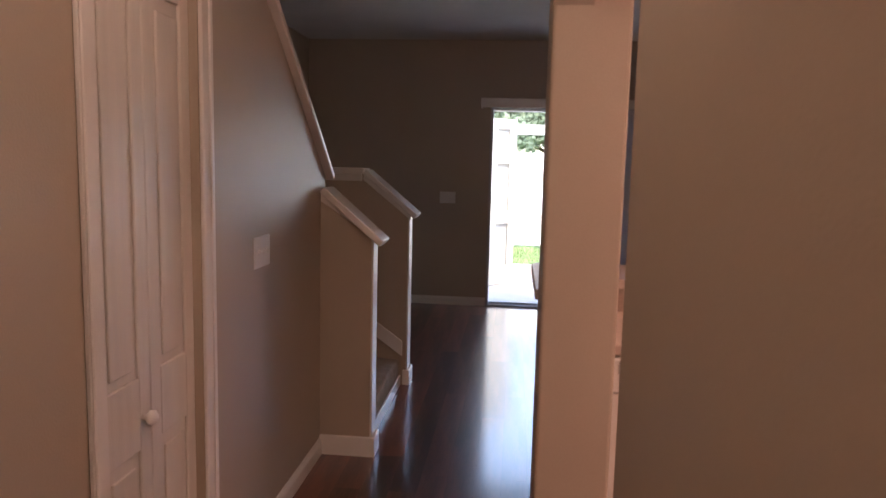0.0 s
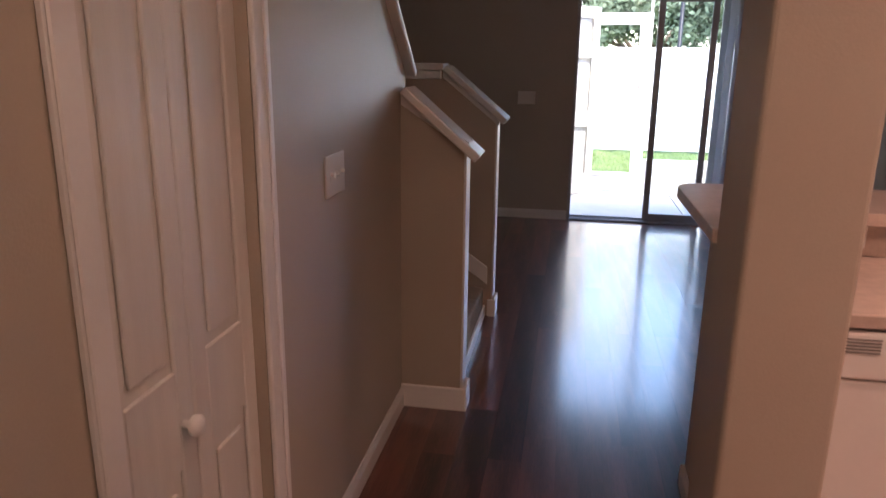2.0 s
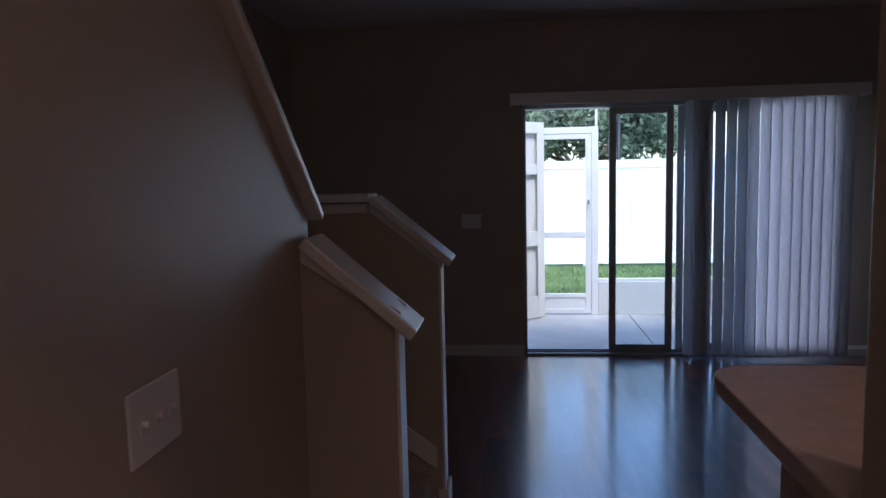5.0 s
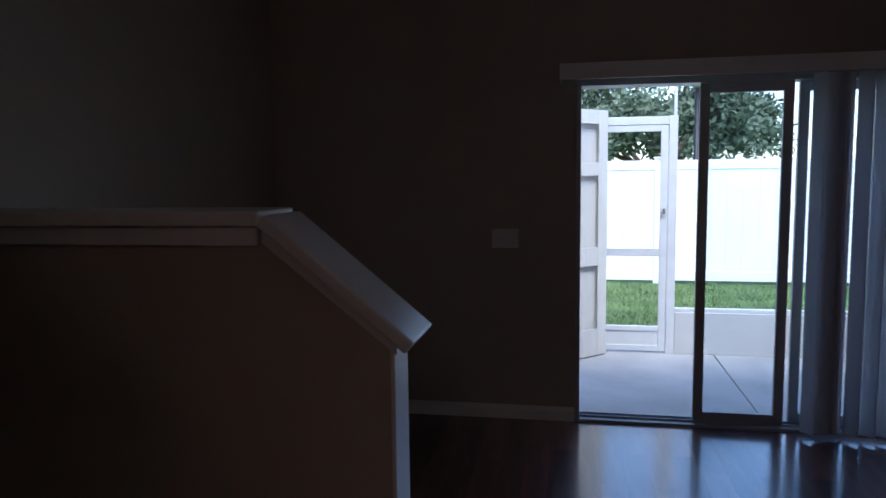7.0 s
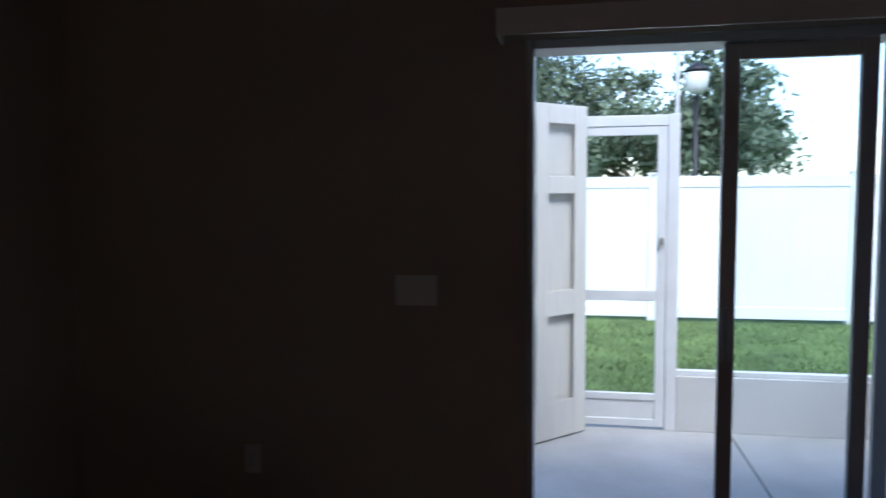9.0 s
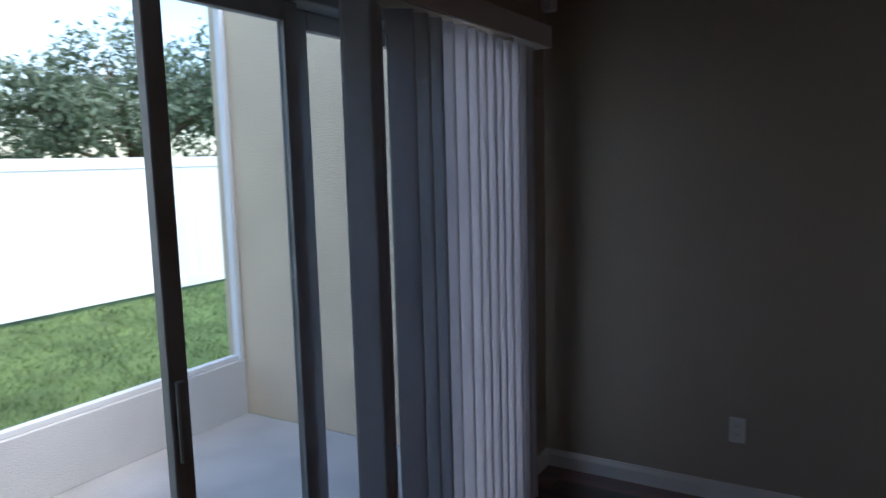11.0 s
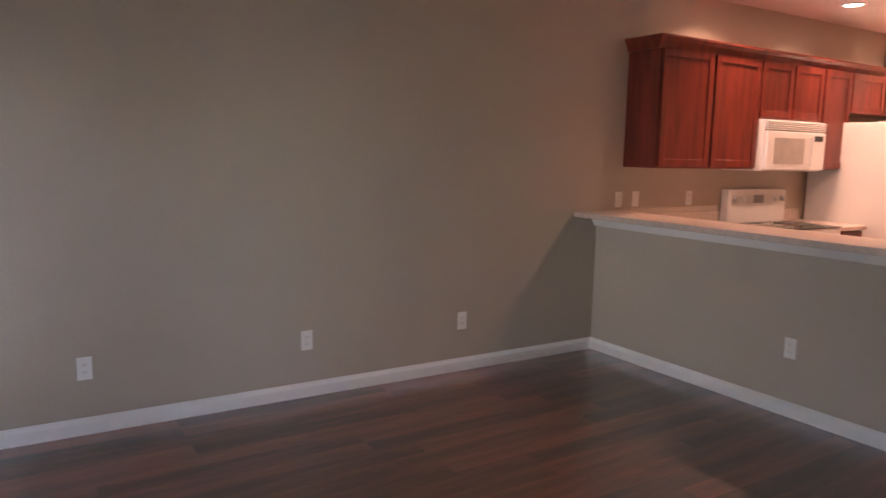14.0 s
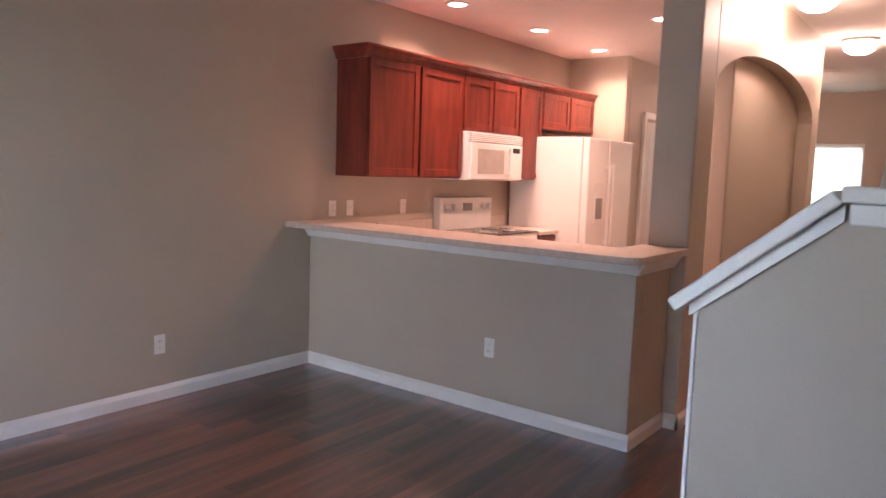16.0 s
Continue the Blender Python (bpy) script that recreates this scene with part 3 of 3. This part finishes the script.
def cabinet(name, label, y0, y1, z0, z1, doors, depth=0.33, crown=True, group="wall cabinets"):
    """A wall cabinet on the long wall, its doors facing the kitchen."""
    xf = XR - depth
    root = empty(name, XR - depth / 2, (y0 + y1) / 2, z0, label, "cabinet", group)
    box("body", xf + 0.021, XR - 0.001, y0 + 0.001, y1 - 0.001, z0, z1, M_CHERRY, root, 0.002)
    w = (y1 - y0) / doors
    for k in range(doors):
        a, b = y0 + k * w + 0.012, y0 + (k + 1) * w - 0.012
        d = box("door", xf + 0.008, xf + 0.02, a, b, z0 + 0.012, z1 - 0.012, M_CHERRY, root, 0.002)
        st = 0.055
        boxes("frame", [(xf, xf + 0.008, a, a + st, z0 + 0.012, z1 - 0.012), (xf, xf + 0.008, b - st, b, z0 + 0.012, z1 - 0.012), (xf, xf + 0.008, a + st, b - st, z0 + 0.012, z0 + 0.012 + st), (xf, xf + 0.008, a + st, b - st, z1 - 0.012 - st, z1 - 0.012)], M_CHERRY, root, 0.002)
    if crown:
        prof = [(0.0, z1 - 0.02), (0.012, z1 - 0.02), (0.03, z1 + 0.03), (0.05, z1 + 0.055), (0.05, z1 + 0.07), (0.0, z1 + 0.07)]
        verts = [(xf + 0.02 - a, y, b) for y in (y0, y1 + (0.05 if y1 > 3.8 else 0)) for a, b in prof]
        n = len(prof)
        mesh_object("crown_moulding", verts, [tuple(range(n)), tuple(range(2 * n - 1, n - 1, -1))] + [(i, (i + 1) % n, n + (i + 1) % n, n + i) for i in range(n)], M_CHERRY, root)
        if y1 > 3.8:
            prism("crown_return", [(y1 + a, b) for a, b in prof], "x", xf + 0.02, XR - 0.002, M_CHERRY, root)
    return root


CT = 2.235
cabinet("wall_cabinet", "dark cherry wall cabinet with two framed doors above the counter", 2.68, 3.82, 1.375, CT, 2)
cabinet("wall_cabinet", "short dark cherry wall cabinet above the microwave", 1.81, 2.675, 1.775, CT, 2)
cabinet("wall_cabinet", "narrow dark cherry wall cabinet beside the fridge", 1.38, 1.805, 1.375, CT, 1)
cabinet("wall_cabinet", "short dark cherry wall cabinet above the fridge", 0.265, 1.375, 1.88, CT, 2)

mw = empty("microwave", XR - 0.2, 2.1, 1.41, "white over-range microwave with a vent grille and grey window", "microwave")
MX, MY0, MY1, MZ0, MZ1 = XR - 0.40, 1.84, 2.66, 1.36, 1.77
box("body", MX + 0.03, XR - 0.002, MY0, MY1, MZ0, MZ1, M_WHITE, mw, 0.006, 2)
box("door", MX, MX + 0.029, MY0 + 0.22, MY1 - 0.004, MZ0 + 0.01, MZ1 - 0.09, M_WHITE, mw, 0.008, 2)
box("window", MX - 0.003, MX - 0.0005, MY0 + 0.31, MY1 - 0.10, MZ0 + 0.06, MZ1 - 0.14, material("microwave_window", (0.42, 0.38, 0.33), 0.3), mw, 0.001)
box("control_panel", MX + 0.002, MX + 0.029, MY0 + 0.004, MY0 + 0.215, MZ0 + 0.01, MZ1 - 0.09, M_WHITE, mw, 0.006, 2)
box("display", MX - 0.001, MX + 0.001, MY0 + 0.05, MY0 + 0.17, MZ1 - 0.16, MZ1 - 0.115, M_BLACK, mw)
for k in range(5):
    box("vent_louvre", MX + 0.004, MX + 0.028, MY0 + 0.004, MY1 - 0.004, MZ1 - 0.08 + k * 0.015, MZ1 - 0.07 + k * 0.015, M_WHITE, mw, 0.002)
box("vent_recess", MX + 0.0285, MX + 0.0298, MY0 + 0.01, MY1 - 0.01, MZ1 - 0.085, MZ1 - 0.005, M_GREYP, mw)
box("handle", MX - 0.035, MX - 0.02, MY0 + 0.225, MY0 + 0.25, MZ0 + 0.04, MZ1 - 0.12, M_WHITE, mw, 0.006, 2)
for z in (MZ0 + 0.05, MZ1 - 0.15):
    box("handle_mount", MX - 0.02, MX - 0.0005, MY0 + 0.228, MY0 + 0.247, z, z + 0.02, M_WHITE, mw)

rg = empty("electric_range", XR - 0.3, 2.1, 0, "white freestanding electric range with a black cooktop", "range")
RX, RY0, RY1 = XR - 0.64, 1.86, 2.66
box("body", RX + 0.03, XR - 0.01, RY0, RY1, 0.06, 0.905, M_WHITE, rg, 0.006, 2)
box("plinth", RX + 0.08, XR - 0.02, RY0 + 0.02, RY1 - 0.02, 0.001, 0.059, M_GREYP, rg)
box("oven_door", RX, RX + 0.029, RY0 + 0.01, RY1 - 0.01, 0.25, 0.80, M_WHITE, rg, 0.006, 2)
box("oven_window", RX - 0.003, RX - 0.0005, RY0 + 0.18, RY1 - 0.18, 0.38, 0.62, M_BLACK, rg)
box("drawer", RX, RX + 0.029, RY0 + 0.01, RY1 - 0.01, 0.07, 0.24, M_WHITE, rg, 0.006, 2)
box("handle", RX - 0.045, RX - 0.02, RY0 + 0.08, RY1 - 0.08, 0.745, 0.77, M_WHITE, rg, 0.008, 2)
box("cooktop", RX + 0.02, XR - 0.10, RY0 + 0.01, RY1 - 0.01, 0.906, 0.915, M_BLACK, rg, 0.003)
box("backguard", XR - 0.095, XR - 0.012, RY0, RY1, 0.906, 1.20, M_WHITE, rg, 0.012, 2)
box("clock_display", XR - 0.098, XR - 0.0955, RY0 + 0.33, RY1 - 0.33, 1.08, 1.15, M_GREYP, rg)
for yy in (RY0 + 0.07, RY0 + 0.17, RY1 - 0.17, RY1 - 0.07):
    lathe("control_knob", [(0.026, 0), (0.024, 0.02), (0.012, 0.024)], (XR - 0.121, yy, 1.12), M_PLASTIC, rg, "x", 14)
for (xx, yy, r) in ((RX + 0.17, RY0 + 0.2, 0.10), (RX + 0.17, RY1 - 0.2, 0.08), (RX + 0.42, RY0 + 0.2, 0.08), (RX + 0.42, RY1 - 0.2, 0.10)):
    lathe("burner_ring", [(r, 0.0), (r, 0.006), (r - 0.012, 0.006), (r - 0.012, 0.0)], (xx, yy, 0.9155), M_STEEL, rg, "z", 24)

fr = empty("refrigerator", 3.1, 0.85, 0, "white side-by-side refrigerator with an ice dispenser", "refrigerator")
FX, FY0, FY1, FZ = 2.70, 0.47, 1.46, 1.79
box("body", FX + 0.075, XR - 0.03, FY0, FY1, 0.03, FZ, M_WHITE, fr, 0.008, 2)
box("plinth", FX + 0.09, XR - 0.06, FY0 + 0.02, FY1 - 0.02, 0.001, 0.0295, M_GREYP, fr)
mid = FY0 + 0.56
for a, b in ((FY0, mid - 0.004), (mid + 0.004, FY1)):
    box("door", FX, FX + 0.07, a, b, 0.09, FZ - 0.005, M_WHITE, fr, 0.015, 3)
box("toe_grille", FX + 0.02, FX + 0.07, FY0 + 0.01, FY1 - 0.01, 0.031, 0.085, M_GREYP, fr)
for yy in (mid - 0.055, mid + 0.03):
    box("handle", FX - 0.05, FX - 0.025, yy, yy + 0.025, 0.75, 1.55, M_WHITE, fr, 0.008, 2)
    for z in (0.77, 1.50):
        box("handle_mount", FX - 0.025, FX - 0.0005, yy + 0.002, yy + 0.023, z, z + 0.03, M_WHITE, fr)
box("dispenser_frame", FX - 0.008, FX - 0.0005, mid + 0.10, mid + 0.28, 0.98, 1.36, M_WHITE, fr, 0.004)
box("dispenser_recess", FX - 0.010, FX - 0.0085, mid + 0.12, mid + 0.26, 1.02, 1.22, M_GREYP, fr)

# base units and worktops
def base_unit(y0, y1, label):
    root = empty("base_cabinet", XR - 0.3, (y0 + y1) / 2, 0, label, "cabinet", "base cabinets")
    box("body", XR - 0.585, XR - 0.001, y0, y1, 0.10, 0.872, M_CHERRY, root, 0.002)
    box("plinth", XR - 0.53, XR - 0.01, y0 + 0.005, y1 - 0.005, 0.001, 0.0995, M_BLACK, root)
    box("door", XR - 0.605, XR - 0.586, y0 + 0.01, y1 - 0.01, 0.12, 0.70, M_CHERRY, root, 0.003)
    box("drawer", XR - 0.605, XR - 0.586, y0 + 0.01, y1 - 0.01, 0.71, 0.86, M_CHERRY, root, 0.003)
    box("worktop", XR - 0.63, XR - 0.002, y0 - 0.003, y1 + 0.003, 0.873, 0.91, M_COUNTER, root, 0.004)
    box("splashback", XR - 0.022, XR - 0.002, y0, y1, 0.911, 1.01, M_COUNTER, root, 0.003)
base_unit(1.51, 1.85, "narrow dark cherry base cabinet between range and fridge")
base_unit(2.67, 3.37, "dark cherry base cabinet with a beige laminate worktop")
pen = empty("peninsula_cabinet", 2.4, 3.6, 0, "dark cherry peninsula base cabinet with a beige laminate worktop", "cabinet")
PF = 3.42
boxes("body", [(1.248, 1.262, PF - 0.01, 3.938, 0.002, 0.872), (1.875, XR - 0.002, PF, 3.938, 0.10, 0.872)], M_CHERRY, pen, 0.002)
box("plinth", 1.88, XR - 0.01, PF + 0.06, 3.93, 0.001, 0.0995, M_BLACK, pen)
for a in (1.885, 2.32):
    box("door", a, a + 0.42, PF - 0.02, PF - 0.001, 0.12, 0.70, M_CHERRY, pen, 0.003)
    box("drawer", a, a + 0.42, PF - 0.02, PF - 0.001, 0.71, 0.86, M_CHERRY, pen, 0.003)
box("worktop", 1.25, XR - 0.003, PF - 0.035, 3.939, 0.874, 0.91, M_COUNTER, pen, 0.005, 2)
box("splashback", 1.25, XR - 0.003, 3.92, 3.9395, 0.911, 1.011, M_COUNTER, pen, 0.002)
fa = empty("kitchen_faucet", 2.45, 3.86, 0.91, "chrome kitchen faucet on the peninsula worktop", "faucet")
lathe("base", [(0.03, 0), (0.03, 0.02), (0.016, 0.03), (0.014, 0.12)], (2.45, 3.86, 0.91), M_STEEL, fa, "z", 14)
box("spout", 2.438, 2.462, 3.66, 3.87, 1.03, 1.05, M_STEEL, fa, 0.008, 2)

dw = empty("dishwasher", 1.57, 3.5, 0, "white built-in dishwasher with a vented control panel", "dishwasher")
box("body", 1.266, 1.872, PF + 0.021, 3.90, 0.03, 0.868, M_WHITE, dw)
box("door", 1.268, 1.870, PF - 0.025, PF + 0.02, 0.13, 0.745, M_WHITE, dw, 0.006, 2)
box("control_panel", 1.268, 1.870, PF - 0.032, PF + 0.02, 0.748, 0.866, M_WHITE, dw, 0.008, 2)
for k in range(5):
    box("vent_slot", 1.292, 1.375, PF - 0.034, PF - 0.0315, 0.815 + k * 0.008, 0.819 + k * 0.008, M_GREYP, dw)
box("latch", 1.50, 1.64, PF - 0.036, PF - 0.0325, 0.80, 0.84, M_GREYP, dw, 0.001)
box("indicator", 1.455, 1.462, PF - 0.034, PF - 0.0325, 0.795, 0.80, glowing("green_indicator", (0.2, 1.0, 0.3), 0.25), dw)
box("toe_panel", 1.27, 1.868, PF + 0.03, PF + 0.05, 0.002, 0.125, M_BLACK, dw)

# pantry bifold in the kitchen side wall
pb = bifold(0.62, 2.05, "white panelled bifold pantry door, closed")
pb.matrix_basis = pose(2.862, -0.27, 0, 0, 0, 180)
structure(boxes("trim", [(2.862, 2.898, -0.27, -0.21, 0, 2.16), (2.862, 2.898, -0.95, -0.89, 0, 2.16), (2.862, 2.898, -0.89, -0.27, 2.09, 2.16)], M_TRIM, None, 0.004), "white casing round the pantry door", "trim")

# ---- fittings ----


def plate(name, gangs, label, kind, wide=False):
    """A wall plate in the xz plane, facing -y, centred on its origin."""
    w, h = (0.07 + 0.046 * (gangs - 1), 0.117)
    if wide:
        w, h = h, w
    root = empty(name, 0, 0, 0, label, "outlet" if kind == "outlet" else "light switch", "wall plates")
    box("plate", -w / 2, w / 2, -0.006, 0, -h / 2, h / 2, M_PLASTIC, root, 0.0025, 2)
    for g in range(gangs):
        c = (g - (gangs - 1) / 2) * 0.046
        if kind == "switch":
            box("toggle_bezel", c - 0.006, c + 0.006, -0.0075, -0.0062, -0.013, 0.013, M_TRIM, root)
            box("toggle", c - 0.004, c + 0.004, -0.018, -0.0076, 0.0, 0.009, M_PLASTIC, root, 0.001)
        else:
            for o in (-0.02, 0.02):
                a, b = (o, 0) if wide else (0, o)
                box("socket", a - 0.016, a + 0.016, -0.0085, -0.0062, b - 0.014, b + 0.014, M_TRIM, root, 0.001)
                for q in (-0.006, 0.006):
                    box("slot", a + q - 0.0012, a + q + 0.0012, -0.0092, -0.0086, b - 0.004, b + 0.006, M_GREYP, root)
    return root


outlet = plate("wall_outlet", 1, "white duplex outlet plate on the beige wall", "outlet")
outlet.matrix_basis = pose(XR - 0.0005, 7.50, 0.345, 0, 0, -90)
for y, z in ((6.33, 0.345), (5.24, 0.345), (3.847, 1.13), (3.05, 1.13)):
    copy_thing(outlet, pose(XR - 0.0005, y, z, 0, 0, -90))
copy_thing(outlet, pose(1.994, PY + 0.0005, 0.40, 0, 0, 180))
copy_thing(outlet, pose(-0.44, YS - 0.0005, 0.42))
plate("light_switch", 1, "white switch plate on the kitchen wall", "switch").matrix_basis = pose(XR - 0.0005, 3.667, 1.13, 0, 0, -90)
plate("wall_outlet", 1, "white duplex outlet set sideways above the worktop", "outlet", True).matrix_basis = pose(1.456, 3.9195, 0.97)
plate("light_switch", 3, "white triple switch plate on the hall wall", "switch").matrix_basis = pose(0.0005, 3.655, 1.135, 0, 0, 90)
plate("light_switch", 3, "white triple switch plate beside the sliding door", "switch").matrix_basis = pose(0.25, YS - 0.0005, 1.125)
tagged(box("alarm_sensor", XR - 0.07, XR - 0.002, YS - 0.075, YS - 0.012, 2.25, 2.36, M_PLASTIC, None, 0.012, 3), "small white corner alarm sensor high on the wall", "alarm sensor")


for x, y in DOWNLIGHTS:
    d = empty("recessed_downlight", x, y, CEIL, "lit recessed ceiling downlight with a white ring", "ceiling light", "kitchen downlights")
    lathe("ring", [(0.095, 0.0), (0.095, -0.006), (0.078, -0.009), (0.072, -0.003)], (x, y, CEIL - 0.001), M_PLASTIC, d, "z", 24)
    lathe("bulb", [(0.07, 0.0), (0.068, -0.002), (0.01, -0.003)], (x, y, CEIL - 0.0035), M_GLOW, d, "z", 20)
for x, y in GLOBES:
    g = empty("ceiling_globe_light", x, y, CEIL, "lit frosted dome ceiling light", "ceiling light", "hall dome lights")
    lathe("base", [(0.15, 0.0), (0.15, -0.02), (0.13, -0.025)], (x, y, CEIL - 0.001), M_PLASTIC, g, "z", 24)
    lathe("dome", [(0.13, 0.0), (0.135, -0.03), (0.115, -0.07), (0.07, -0.10), (0.01, -0.11)], (x, y, CEIL - 0.026), M_GLOW, g, "z", 24)
tagged(lathe("smoke_detector", [(0.065, 0.0), (0.065, -0.02), (0.05, -0.035), (0.01, -0.037)], (1.3, -1.6, CEIL - 0.001), M_PLASTIC, None, "z", 20), "small round white smoke detector on the ceiling", "smoke detector")

# front window with a mini-blind
win = structure(boxes("window_1", [(WX0, WX0 + 0.05, YF - 0.12, YF - 0.06, 0.8, 2.0), (WX1 - 0.05, WX1, YF - 0.12, YF - 0.06, 0.8, 2.0), (WX0 + 0.05, WX1 - 0.05, YF - 0.12, YF - 0.06, 0.8, 0.85), (WX0 + 0.05, WX1 - 0.05, YF - 0.12, YF - 0.06, 1.95, 2.0)], M_FRAMEW, None, 0.003), "white framed front window", "window")
g = box("pane", WX0 + 0.05, WX1 - 0.05, YF - 0.092, YF - 0.088, 0.85, 1.95, M_GLASS, win)
g.visible_shadow = False
mb = empty("mini_blind", (WX0 + WX1) / 2, YF, 1.98, "white horizontal mini-blind over the front window", "blind")
box("headrail", WX0 + 0.02, WX1 - 0.02, YF - 0.05, YF - 0.01, 1.95, 1.99, M_BLINDGLOW, mb, 0.003)
base = prism("slat", [(-0.012, -0.0185), (0.012, 0.0185), (0.0135, 0.0185), (-0.0105, -0.0185)], "x", WX0 + 0.02, WX1 - 0.02, M_BLINDGLOW)
for k in range(28):
    one = base if k == 0 else new("slat", base.data)
    one.matrix_basis = pose(0, YF - 0.03, 1.93 - k * 0.04)
    adopt(one, mb)
structure(box("ground_front", -60, 60, -80, YF - 0.22, -0.3, -0.16, M_GRASS), "lawn before the house", "ground")

# ---- lawn blades ----
r = random.Random(11)
lv, lf = [], []
for k in range(26000):
    x, y = r.uniform(-1.5, 7.5), 10.74 + (r.random() ** 1.3) * 4.4
    h, a = r.uniform(0.03, 0.085), r.uniform(0, 6.283)
    dx, dy = math.cos(a) * 0.007, math.sin(a) * 0.007
    b = len(lv)
    lv += [(x - dx, y - dy, GZ), (x + dx, y + dy, GZ), (x + r.gauss(0, 0.03), y + r.gauss(0, 0.03), GZ + h)]
    lf.append((b, b + 1, b + 2))
me = bpy.data.meshes.new("grass")
me.from_pydata(lv, [], lf)
me.materials.append(M_BLADE)
tagged(new("grass", me), "short green grass blades on the lawn", "grass", kind="stuff")

# ---- floor planks ----
W, L, GAP = 0.126, 1.21, 0.0003
shared = {}
floor_ob = bpy.data.objects["floor"]
r = random.Random(2)
rest_v, rest_f = [], []


def plank_mesh(w, l):
    key = (round(w, 3), round(l, 3))
    if key not in shared:
        bm = bmesh.new()
        bmesh.ops.create_cube(bm, size=1, matrix=Matrix.Translation((w / 2, l / 2, 0.002)) @ Matrix.Diagonal((w, l, 0.004, 1)))
        me = bpy.data.meshes.new("plank")
        bm.to_mesh(me)
        bm.free()
        me.materials.append(M_PLANK)
        shared[key] = me
    return shared[key]


count = 0
cols = int((XR - XL) / W)
for c in range(cols + 1):
    x0 = XL + c * W
    x1 = min(x0 + W, XR) - GAP
    if x1 - x0 < 0.02:
        continue
    y = YF + 0.02 + r.choice((0.0, 0.17, 0.41, 0.62, 0.83, 1.02)) - L
    while y < YS:
        ya, yb = max(y, YF + 0.002), min(y + L, YS - 0.002) - GAP
        y += L
        if yb - ya < 0.05 or (x1 < -0.1 and yb < FY):
            continue
        near = yb > 4.0 or (yb > 2.4 and 0 < x0 < 1.02)
        if near and count < 300:
            p = new("plank", plank_mesh(x1 - x0, yb - ya))
            p.location = (x0, ya, 0.0)
            p.parent = floor_ob
            count += 1
        else:
            b = len(rest_v)
            rest_v += [(x0, ya, 0.004), (x1, ya, 0.004), (x1, yb, 0.004), (x0, yb, 0.004), (x0, ya, 0.0), (x1, ya, 0.0), (x1, yb, 0.0), (x0, yb, 0.0)]
            rest_f += [(b, b + 1, b + 2, b + 3), (b, b + 4, b + 5, b + 1), (b + 1, b + 5, b + 6, b + 2), (b + 2, b + 6, b + 7, b + 3), (b + 3, b + 7, b + 4, b)]
tagged(mesh_object("planks", rest_v, rest_f, M_PLANK, floor_ob), "dark laminate planks", kind="stuff")
